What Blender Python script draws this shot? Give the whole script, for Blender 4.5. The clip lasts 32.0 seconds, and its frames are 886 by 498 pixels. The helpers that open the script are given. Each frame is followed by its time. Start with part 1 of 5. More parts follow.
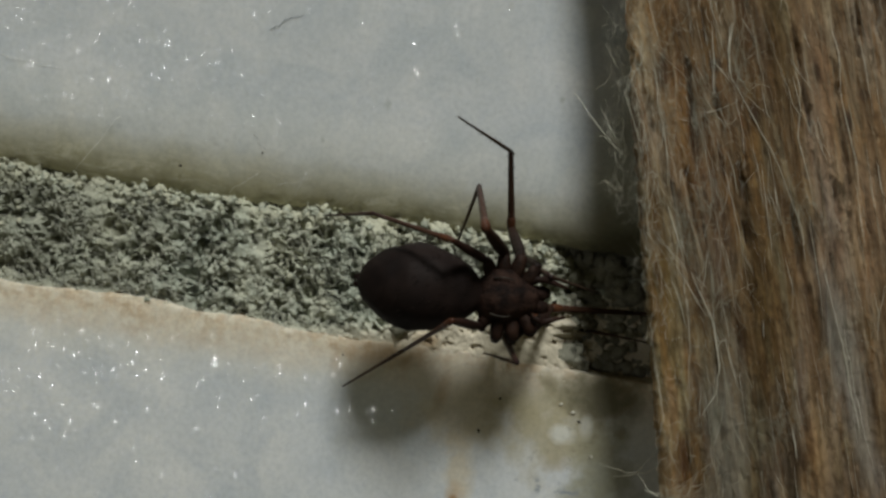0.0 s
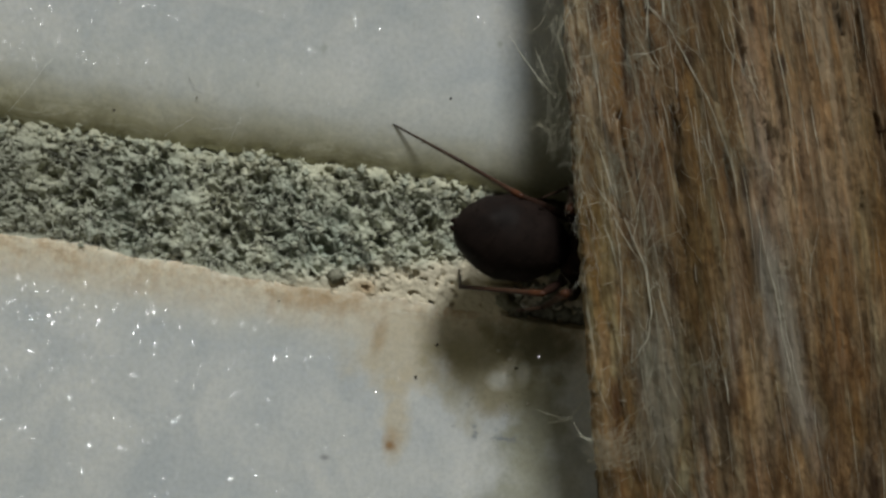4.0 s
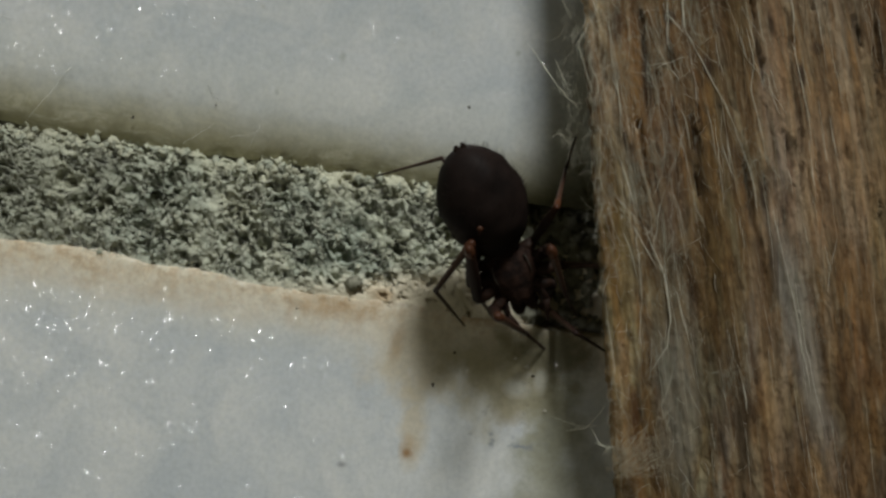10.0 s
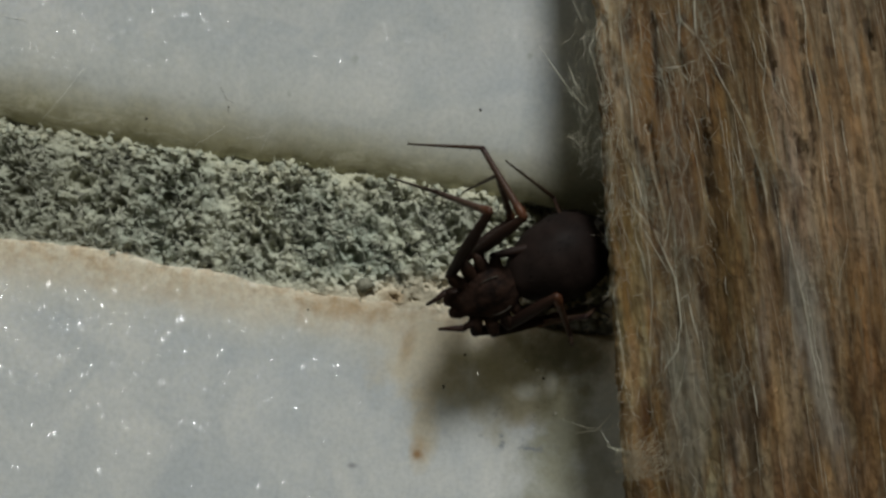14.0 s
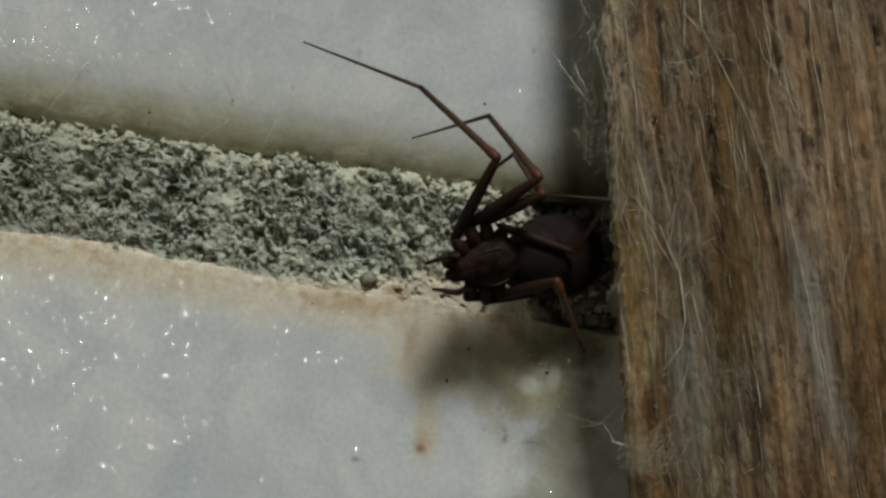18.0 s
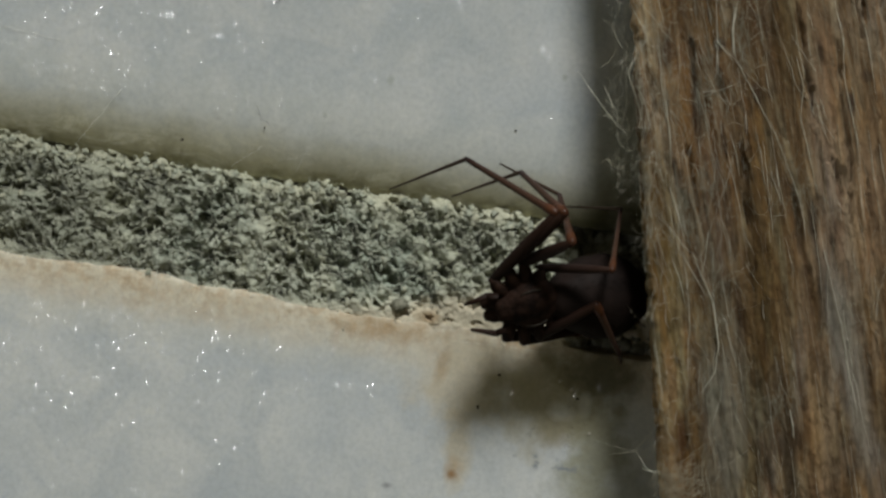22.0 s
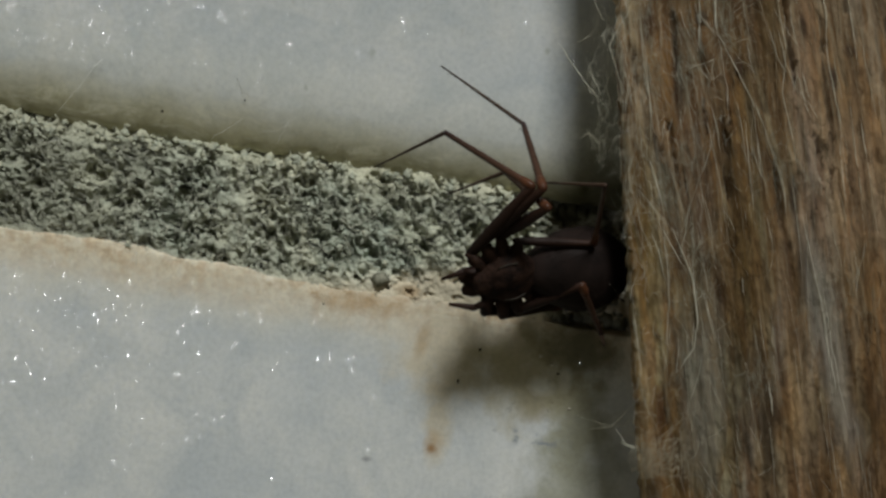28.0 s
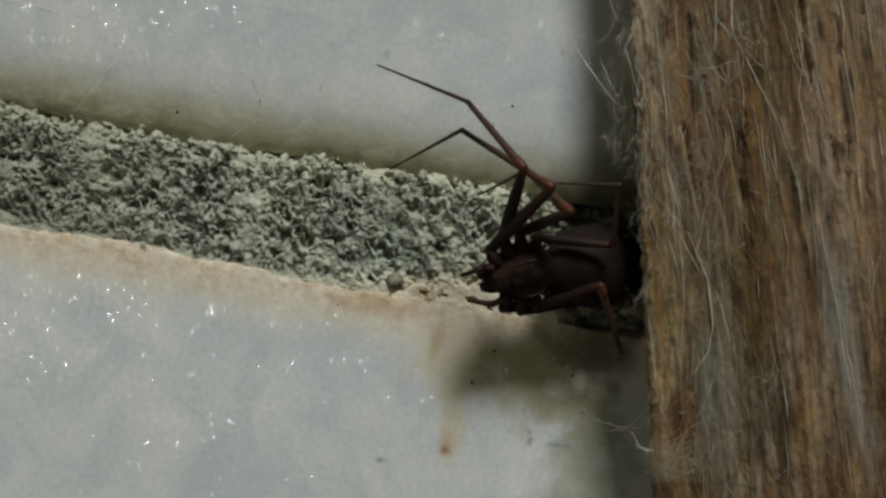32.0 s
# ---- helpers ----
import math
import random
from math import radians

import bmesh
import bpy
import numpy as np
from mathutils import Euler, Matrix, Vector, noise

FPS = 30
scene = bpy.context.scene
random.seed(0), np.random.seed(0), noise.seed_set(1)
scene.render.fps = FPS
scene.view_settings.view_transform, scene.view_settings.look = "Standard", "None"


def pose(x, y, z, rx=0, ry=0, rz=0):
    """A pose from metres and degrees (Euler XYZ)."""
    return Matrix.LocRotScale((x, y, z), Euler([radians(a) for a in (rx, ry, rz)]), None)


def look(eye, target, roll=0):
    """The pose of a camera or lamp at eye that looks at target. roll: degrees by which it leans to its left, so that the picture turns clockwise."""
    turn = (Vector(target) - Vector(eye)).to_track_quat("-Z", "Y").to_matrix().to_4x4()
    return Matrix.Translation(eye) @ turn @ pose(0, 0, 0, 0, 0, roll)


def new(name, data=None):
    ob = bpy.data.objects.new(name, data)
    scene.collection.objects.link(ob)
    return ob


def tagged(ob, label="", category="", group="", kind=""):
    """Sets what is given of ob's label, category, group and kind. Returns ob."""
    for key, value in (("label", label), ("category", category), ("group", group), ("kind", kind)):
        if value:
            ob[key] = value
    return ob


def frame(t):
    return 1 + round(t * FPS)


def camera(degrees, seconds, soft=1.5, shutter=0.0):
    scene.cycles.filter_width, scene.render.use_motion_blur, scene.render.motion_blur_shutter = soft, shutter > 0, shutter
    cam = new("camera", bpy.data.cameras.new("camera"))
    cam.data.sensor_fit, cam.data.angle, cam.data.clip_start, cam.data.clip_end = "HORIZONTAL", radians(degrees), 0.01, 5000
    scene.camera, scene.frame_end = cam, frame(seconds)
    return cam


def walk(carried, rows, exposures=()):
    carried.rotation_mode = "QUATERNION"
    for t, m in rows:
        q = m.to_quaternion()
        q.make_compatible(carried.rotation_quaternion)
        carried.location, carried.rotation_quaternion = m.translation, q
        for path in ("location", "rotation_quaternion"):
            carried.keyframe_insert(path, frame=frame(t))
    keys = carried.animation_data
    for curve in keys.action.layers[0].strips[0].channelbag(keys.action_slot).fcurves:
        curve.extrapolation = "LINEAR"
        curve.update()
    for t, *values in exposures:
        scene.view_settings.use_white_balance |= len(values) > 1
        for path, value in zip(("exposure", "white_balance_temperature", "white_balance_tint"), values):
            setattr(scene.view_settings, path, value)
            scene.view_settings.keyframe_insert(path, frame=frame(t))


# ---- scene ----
# A corner of a tiled wall, about 30 mm across: two white tiles, a crumbling joint, a wooden
# board with cobwebs, and a small dark spider. Lengths below are in millimetres, times MM.
MM = 0.001
STAND = 41.21          # camera to tile face, mm

# ---- camera ----
cam = camera(40.0, 32.0, soft=2.7)
ROWS = [
    (0, -0.175, -0.035, 0.436, -0.249, -0.637, 0.140),
    (0.5, 0.324, -0.007, 0.189, -0.391, -1.075, 0.072),
    (1, 0.534, 0.155, 0.140, -0.534, -1.509, 0.076),
    (1.5, 0.376, 0.103, 0.072, -0.792, -1.557, 0.046),
    (2, 0.665, 0.123, -0.099, -0.670, -1.739, -0.070),
    (2.5, 0.938, 0.167, -0.144, -0.573, -1.980, -0.073),
    (3, 1.087, 0.171, -0.046, -0.556, -2.214, 0.029),
    (3.5, 1.441, 0.131, -0.376, -1.171, -2.596, 0.085),
    (4, 1.577, 0.196, -0.144, -0.777, -2.384, 0.102),
    (4.5, 1.356, 0.178, 0.132, -0.781, -2.054, 0.036),
    (6.5, 0.930, 0.043, -0.015, -1.143, -2.362, 0.147),
    (7, 1.196, 0.093, 0.099, -0.611, -2.349, 0.089),
    (7.5, 0.779, 0.044, 0.094, -0.923, -1.851, 0.116),
    (8, 0.813, 0.065, 0.145, -1.286, -2.222, 0.036),
    (8.5, 1.042, 0.103, 0.025, -1.066, -2.464, -0.078),
    (9, 1.190, 0.064, -0.247, -1.344, -2.409, -0.110),
    (9.5, 1.210, 0.086, -0.066, -1.367, -2.882, -0.101),
    (10, 0.719, 0.080, -0.158, -1.127, -1.984, -0.126),
    (10.5, 0.438, 0.037, -0.044, -0.637, -2.270, -0.114),
    (11, 0.447, -0.047, 0.229, -0.561, -2.874, -0.040),
    (11.5, 0.455, -0.061, -0.052, -0.281, -2.576, -0.094),
    (12, 0.476, 0.012, 0.062, -0.104, -2.355, -0.227),
    (12.5, 0.550, -0.000, 0.192, -0.041, -2.841, -0.239),
    (13, 0.524, -0.083, 0.097, -0.486, -2.914, -0.163),
    (13.5, 0.909, -0.085, 0.143, -0.453, -2.337, -0.167),
    (14, 0.757, -0.028, -0.072, -0.542, -2.001, -0.315),
    (14.5, 0.602, -0.096, 0.127, -0.398, -2.460, -0.210),
    (16.5, 0.218, -0.021, 0.466, -0.599, -2.291, -0.355),
    (17, 0.085, -0.077, 0.241, -1.042, -2.500, -0.294),
    (17.5, 0.629, -0.032, -0.005, -0.783, -2.868, -0.469),
    (18, 0.431, -0.026, 0.084, -0.813, -2.490, -0.442),
    (18.5, 0.541, -0.069, 0.259, -1.241, -1.743, -0.401),
    (19, 0.361, -0.066, 0.594, -0.643, -1.749, -0.402),
    (19.5, 0.489, -0.118, 0.502, -0.043, -2.456, -0.344),
    (20, 0.285, -0.095, 0.901, 0.156, -2.148, -0.388),
    (20.5, -0.144, -0.171, 0.742, -0.254, -2.134, -0.318),
    (21, -0.212, -0.182, 1.090, -0.010, -2.635, -0.232),
    (21.5, -0.023, -0.149, 0.896, 0.050, -2.314, -0.289),
    (22, -0.341, -0.105, 0.641, -0.414, -2.020, -0.437),
    (22.5, 0.099, -0.072, 0.951, 0.148, -2.082, -0.422),
    (23, 0.111, -0.022, 0.754, 0.178, -2.066, -0.540),
    (23.5, 0.193, -0.008, 0.750, 0.134, -2.220, -0.546),
    (24, 0.143, -0.001, 0.645, 0.033, -2.549, -0.631),
    (24.5, 0.084, -0.025, 0.596, 0.052, -2.243, -0.595),
    (25, 0.198, -0.006, 0.572, 0.089, -2.200, -0.668),
    (25.5, 0.275, 0.010, 0.885, 0.036, -2.597, -0.707),
    (26, -0.124, -0.021, 0.404, -0.589, -2.280, -0.753),
    (26.5, 0.337, 0.027, 0.460, -0.159, -2.649, -0.693),
    (28.5, 0.194, 0.023, 0.525, -0.593, -3.079, -0.788),
    (29, 0.581, 0.088, 0.537, -0.187, -3.033, -0.788),
    (29.5, 0.312, 0.060, 0.552, -0.227, -3.078, -0.808),
    (30, 0.151, 0.002, 0.550, -0.046, -2.925, -0.775),
    (30.5, 0.254, 0.034, 0.512, 0.109, -3.187, -0.883),
    (31, 0.271, 0.128, 0.672, 0.115, -3.480, -0.929),
    (31.5, 0.387, 0.107, 0.686, 0.262, -3.263, -0.959),
    (32, 0.118, 0.056, 0.744, 0.029, -3.327, -0.897),
]
walk(cam, [(t, pose(x * MM, (y - STAND) * MM, z * MM, 90 + pitch, roll, yaw)) for t, x, y, z, yaw, pitch, roll in ROWS])

# ---- light ----
world = bpy.data.worlds.new("room_light")
world.use_nodes = True
scene.world = world
back = world.node_tree.nodes["Background"]
back.inputs["Color"].default_value = (1.0, 0.96, 0.61, 1)
back.inputs["Strength"].default_value = 0.076


def lamp(name, eye, target, size, watts, colour):
    data = bpy.data.lights.new(name, "AREA")
    data.shape, data.size, data.energy, data.color = "DISK", size, watts, colour
    ob = new(name, data)
    ob.matrix_world = look(eye, target)
    return ob


# ceiling lamp high above the board, and a small weak lamp beside the camera that glints on the glaze
lamp("ceiling_lamp", (0.090, -0.300, 0.385), (0, 0, 0), 0.120, 2.0, (0.968, 1.0, 0.975))
lamp("side_lamp", (-0.132, -0.38, 0.006), (-0.01, 0, 0), 0.012, 0.038, (0.98, 0.99, 1.0))


# ---- materials ----
class Mat:
    """A node material with short calls for its nodes."""

    def __init__(self, name, rough=0.6, metal=0.0, spec=0.5):
        self.m = bpy.data.materials.new(name)
        self.m.use_nodes = True
        self.nt = self.m.node_tree
        self.bsdf = self.nt.nodes["Principled BSDF"]
        self.bsdf.inputs["Roughness"].default_value = rough
        self.bsdf.inputs["Metallic"].default_value = metal
        self.bsdf.inputs["Specular IOR Level"].default_value = spec
        self.at = self.nt.nodes.new("ShaderNodeTexCoord").outputs["Object"]

    def node(self, kind, values=(), operation="", blend="", feature="", clamp=False):
        n = self.nt.nodes.new(kind)
        if kind == "ShaderNodeMix":
            n.data_type, n.blend_type = "RGBA", blend
        if kind == "ShaderNodeTexVoronoi":
            n.feature = feature
        if operation:
            n.operation = operation
        if kind == "ShaderNodeMath":
            n.use_clamp = clamp
        if kind == "ShaderNodeMapRange":
            n.clamp = True
        for key, v in dict(values).items():
            if isinstance(v, bpy.types.NodeSocket):
                self.nt.links.new(v, n.inputs[key])
            else:
                n.inputs[key].default_value = v
        return n

    def mapped(self, scale=(1, 1, 1), turn=(0, 0, 0), vec=None, shift=(0, 0, 0)):
        return self.node("ShaderNodeMapping", {"Vector": vec or self.at, "Scale": scale, "Rotation": [radians(a) for a in turn], "Location": shift}).outputs[0]

    def noise(self, scale, detail=4, rough=0.55, vec=None, warp=0.0):
        return self.node("ShaderNodeTexNoise", {"Vector": vec or self.at, "Scale": scale, "Detail": detail, "Roughness": rough, "Distortion": warp}).outputs["Fac"]

    def cells(self, scale, vec=None, feature="F1"):
        return self.node("ShaderNodeTexVoronoi", {"Vector": vec or self.at, "Scale": scale}, feature=feature)

    def ramp(self, fac, *stops):
        n = self.node("ShaderNodeValToRGB", {"Fac": fac})
        el = n.color_ramp.elements
        while len(el) < len(stops):
            el.new(0.5)
        for e, (p, c) in zip(el, stops):
            e.position = p
            e.color = (*c, 1) if not isinstance(c, (int, float)) else (c, c, c, 1)
        return n.outputs["Color"]

    def mix(self, fac, a, b, blend="MIX"):
        n = self.node("ShaderNodeMix", blend=blend)
        for sock, v in ((n.inputs[0], fac), (n.inputs[6], a), (n.inputs[7], b)):
            if isinstance(v, bpy.types.NodeSocket):
                self.nt.links.new(v, sock)
            else:
                sock.default_value = v if isinstance(v, (int, float)) else (*v, 1)
        return n.outputs[2]

    def sum(self, op, a, b=0.0, clamp=False):
        return self.node("ShaderNodeMath", {0: a, 1: b}, operation=op, clamp=clamp).outputs[0]

    def axis(self, name, vec=None):
        return self.node("ShaderNodeSeparateXYZ", {"Vector": vec or self.at}).outputs[name]

    def span(self, value, a, b):
        return self.node("ShaderNodeMapRange", {"Value": value, "From Min": a, "From Max": b}).outputs[0]

    def colour(self, c):
        if isinstance(c, bpy.types.NodeSocket):
            self.nt.links.new(c, self.bsdf.inputs["Base Color"])
        else:
            self.bsdf.inputs["Base Color"].default_value = (*c, 1)
        return self

    def bump(self, height, distance, strength=1.0):
        n = self.node("ShaderNodeBump", {"Height": height, "Distance": distance, "Strength": strength})
        if self.bsdf.inputs["Normal"].is_linked:
            self.nt.links.new(self.bsdf.inputs["Normal"].links[0].from_socket, n.inputs["Normal"])
        self.nt.links.new(n.outputs[0], self.bsdf.inputs["Normal"])
        return self

    def rough(self, v):
        self.nt.links.new(v, self.bsdf.inputs["Roughness"])
        return self


def spot(m, x, z, rx, rz, wobble=0.5, scale=900.0):
    """A soft round mask about a place on the wall (mm), with a ragged rim."""
    v = m.mapped((1 / (rx * MM), 0, 1 / (rz * MM)), shift=(-x / rx, 0, -z / rz))
    d = m.node("ShaderNodeVectorMath", {0: v}, operation="LENGTH").outputs["Value"]
    d = m.sum("ADD", d, m.sum("MULTIPLY", m.sum("SUBTRACT", m.noise(scale, 4), 0.5), 2 * wobble))
    return m.span(d, 1.0, 0.35)


def tile_material(name, edge, sign, stained):
    """White glaze, pitted and speckled; grime and rust-brown stains along the edge by the joint; painted shade by the
    board.
    """
    m = Mat(name, rough=0.6, spec=0.25)
    off = m.sum("MULTIPLY", m.sum("SUBTRACT", m.axis("Z"), edge * MM), sign / MM)       # mm from the edge
    soft = m.noise(420, 5, 0.6, warp=0.6)
    if stained:
        base = m.mix(m.ramp(soft, (0.3, 0), (0.7, 1)), (0.555, 0.585, 0.605), (0.735, 0.735, 0.715))
    else:
        base = m.mix(m.ramp(soft, (0.3, 0), (0.7, 1)), (0.475, 0.51, 0.53), (0.64, 0.645, 0.635))
    cloud = m.noise(130, 3, 0.5)
    base = m.mix(m.sum("MULTIPLY", m.span(cloud, 0.52, 0.75), 0.5), base, (0.50, 0.55, 0.60))
    ragged = m.sum("ADD", off, m.sum("MULTIPLY", m.sum("SUBTRACT", m.noise(500, 5, 0.65), 0.5), 1.1))
    if stained:
        brown = m.mix(m.ramp(m.noise(1900, 5, 0.7), (0.40, 0), (0.58, 1)), (0.50, 0.335, 0.175), (0.74, 0.645, 0.485))
        band = m.sum("MULTIPLY", m.span(ragged, 1.45, 0.3), m.ramp(m.noise(260, 3), (0.3, 0.4), (0.62, 1.0)))
        cream = m.span(ragged, 2.3, 0.3)
        base = m.mix(m.sum("MULTIPLY", cream, 0.7), base, (0.72, 0.665, 0.53))
        base = m.mix(m.sum("MULTIPLY", band, 0.75), base, brown)
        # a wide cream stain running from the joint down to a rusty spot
        # olive spots past x = 4: board and spider shade painted in, besides dirt
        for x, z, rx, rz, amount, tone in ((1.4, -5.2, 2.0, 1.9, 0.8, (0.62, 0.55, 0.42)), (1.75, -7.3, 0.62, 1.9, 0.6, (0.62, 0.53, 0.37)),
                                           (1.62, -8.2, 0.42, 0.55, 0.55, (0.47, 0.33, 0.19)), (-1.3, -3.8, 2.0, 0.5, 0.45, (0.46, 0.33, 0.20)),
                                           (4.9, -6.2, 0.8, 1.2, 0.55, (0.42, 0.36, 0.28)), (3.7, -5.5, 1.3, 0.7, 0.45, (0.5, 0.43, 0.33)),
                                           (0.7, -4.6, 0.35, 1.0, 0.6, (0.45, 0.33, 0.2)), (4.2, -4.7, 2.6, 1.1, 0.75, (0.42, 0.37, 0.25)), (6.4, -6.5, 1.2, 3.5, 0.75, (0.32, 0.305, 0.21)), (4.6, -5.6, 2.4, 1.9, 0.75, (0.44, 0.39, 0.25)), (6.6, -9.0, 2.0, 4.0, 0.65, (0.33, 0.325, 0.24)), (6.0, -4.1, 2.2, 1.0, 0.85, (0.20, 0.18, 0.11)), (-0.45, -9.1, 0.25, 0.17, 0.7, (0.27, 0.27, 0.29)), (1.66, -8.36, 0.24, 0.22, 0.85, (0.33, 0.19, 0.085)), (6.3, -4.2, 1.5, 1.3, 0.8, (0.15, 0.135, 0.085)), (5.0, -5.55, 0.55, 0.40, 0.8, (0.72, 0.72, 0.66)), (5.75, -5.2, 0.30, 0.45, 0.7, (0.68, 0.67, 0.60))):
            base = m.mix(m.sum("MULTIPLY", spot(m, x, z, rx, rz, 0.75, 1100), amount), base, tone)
        # a dotted line of blue-grey dirt
        dots = m.sum("MULTIPLY", spot(m, 4.5, -7.45, 2.6, 0.35, 0.3, 700), m.span(m.noise(2600, 2), 0.55, 0.66))
        base = m.mix(m.sum("MULTIPLY", dots, 0.75), base, (0.22, 0.25, 0.30))
        black = m.sum("MULTIPLY", spot(m, 5.0, -6.2, 1.5, 1.5, 0.4, 600), m.span(m.noise(2100, 3, 0.7), 0.6, 0.7))
        base = m.mix(m.sum("MULTIPLY", black, 0.8), base, (0.09, 0.08, 0.07))
    else:
        grime = m.mix(m.noise(1800, 4), (0.235, 0.215, 0.105), (0.42, 0.385, 0.235))
        base = m.mix(m.sum("MULTIPLY", m.span(ragged, 3.8, 0.3), 0.5), base, (0.58, 0.56, 0.45))
        base = m.mix(m.sum("MULTIPLY", m.span(ragged, 1.75, 0.4), 0.82), base, grime)
        veil = m.sum("MULTIPLY", m.span(ragged, 1.5, 0.5), m.span(m.noise(1500, 6, 0.75, m.mapped((0.35, 1, 1), (0, 4, 0)), 1.2), 0.50, 0.62))
        base = m.mix(m.sum("MULTIPLY", veil, 0.6), base, (0.60, 0.58, 0.45))
        # the board's shade painted into the glaze, deepest by the hollow joint
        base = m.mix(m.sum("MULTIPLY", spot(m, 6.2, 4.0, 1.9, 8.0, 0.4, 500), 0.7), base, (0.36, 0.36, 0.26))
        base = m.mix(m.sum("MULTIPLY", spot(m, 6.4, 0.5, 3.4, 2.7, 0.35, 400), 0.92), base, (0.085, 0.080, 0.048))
        for x, z, r in ((-2.6, 4.5, 0.16), (-4.6, 3.0, 0.1), (3.2, 5.6, 0.12), (-9.6, 5.0, 0.09)):
            base = m.mix(m.sum("MULTIPLY", spot(m, x, z, r, r * 1.4, 0.6, 4000), 0.55), base, (0.40, 0.42, 0.38))
    fleck = m.sum("MULTIPLY", m.span(m.noise(1500, 2), 0.70, 0.78), 0.3)
    base = m.mix(fleck, base, (0.42, 0.41, 0.36))
    mottle = m.noise(5200, 4, 0.7)
    base = m.mix(1.0, base, m.ramp(mottle, (0.33, (0.90, 0.90, 0.91)), (0.50, (1.0, 1.0, 1.0)), (0.67, (1.08, 1.07, 1.07))), "MULTIPLY")
    m.colour(base)
    # sparse pimples in the clear glaze catch the lamp; the body below is matt and slightly translucent
    m.bump(m.noise(700, 3), 0.00002, 1.0)
    m.bump(m.noise(4200, 3), 0.000006, 1.0)
    skin = None
    for size, r, tall in ((2000, 0.62, 0.0000225), (1080, 0.5, 0.0000215)):
        cell = m.cells(size, m.mapped((1.16, 1, 0.80), (0, 24, 0), shift=(size * 0.001, 0, 0.3)))
        near = m.sum("DIVIDE", cell.outputs["Distance"], r)
        dome = m.sum("SUBTRACT", 1.0, m.sum("MULTIPLY", near, near))
        some = m.sum("ADD", 0.30, m.sum("MULTIPLY", m.sum("POWER", m.axis("X", cell.outputs["Color"]), 1.6), 0.95))
        n = m.node("ShaderNodeBump", {"Height": m.sum("MULTIPLY", dome, some), "Distance": tall, "Strength": 1.0})
        if skin:
            m.nt.links.new(skin, n.inputs["Normal"])
        skin = n.outputs[0]
    m.bsdf.inputs["Coat Weight"].default_value = 0.9
    m.bsdf.inputs["Coat Roughness"].default_value = 0.095
    m.bsdf.inputs["Coat IOR"].default_value = 1.75
    m.nt.links.new(skin, m.bsdf.inputs["Coat Normal"])
    dull = m.span(m.sum("ADD", off, m.sum("MULTIPLY", m.noise(300, 3), 2.0)), 1.6, 3.0) if stained else m.span(m.sum("ADD", off, m.sum("MULTIPLY", m.noise(300, 3), 3.0)), 3.2, 6.5)
    m.nt.links.new(m.sum("MULTIPLY", dull, 0.9), m.bsdf.inputs["Coat Weight"])
    m.bsdf.inputs["Subsurface Weight"].default_value = 0.35
    m.bsdf.inputs["Subsurface Radius"].default_value = (1.0, 0.95, 0.8)
    m.bsdf.inputs["Subsurface Scale"].default_value = 0.0005
    return m.m


def grout_material():
    m = Mat("crumbling_grout", rough=0.95, spec=0.15)
    a = m.ramp(m.noise(2200, 6, 0.65), (0.3, (0.29, 0.31, 0.25)), (0.52, (0.44, 0.455, 0.37)), (0.75, (0.56, 0.555, 0.45)))
    green = m.mix(m.sum("MULTIPLY", m.span(m.noise(330, 3), 0.45, 0.66), 0.6), a, (0.35, 0.40, 0.335))
    cream = m.sum("MULTIPLY", m.span(m.noise(420, 4, 0.6, m.mapped(shift=(0.3, 0, 0.1))), 0.5, 0.66), 0.38)
    green = m.mix(cream, green, (0.70, 0.675, 0.50))
    top = m.span(m.sum("ADD", m.axis("Z"), m.sum("MULTIPLY", m.sum("SUBTRACT", m.noise(500, 3), 0.5), 1.6 * MM)), -0.3 * MM, 0.7 * MM)
    c = m.mix(m.sum("MULTIPLY", top, 0.5), green, (0.62, 0.59, 0.43))
    low = m.span(m.sum("ADD", m.axis("Z"), m.sum("MULTIPLY", m.noise(600, 3), 1.2 * MM)), -2.6 * MM, -3.3 * MM)
    c = m.mix(m.sum("MULTIPLY", low, 0.65), c, (0.60, 0.55, 0.43))
    slope = m.sum("SUBTRACT", m.axis("Z"), m.sum("MULTIPLY", m.axis("X"), 0.27))
    slope = m.sum("ADD", slope, m.sum("MULTIPLY", m.sum("SUBTRACT", m.noise(900, 5, 0.65), 0.5), 1.5 * MM))
    powder = m.sum("MULTIPLY", m.span(slope, -2.25 * MM, -2.9 * MM), m.span(m.axis("X"), -4.5 * MM, -2.5 * MM))
    c = m.mix(m.sum("MULTIPLY", powder, 0.85), c, (0.68, 0.60, 0.46))
    tan = spot(m, 0.1, -3.2, 0.6, 0.35, 0.7, 1500)
    c = m.mix(m.sum("MULTIPLY", tan, 0.8), c, (0.50, 0.37, 0.23))
    dingy = m.span(m.sum("ADD", m.axis("X"), m.sum("MULTIPLY", m.sum("SUBTRACT", m.noise(350, 3), 0.5), 5 * MM)), -8.0 * MM, -12.0 * MM)
    c = m.mix(m.sum("MULTIPLY", dingy, 0.5), c, (0.27, 0.265, 0.20))
    m.colour(c)
    m.bump(m.noise(9000, 6, 0.75), 0.00003, 0.8)
    return m.m


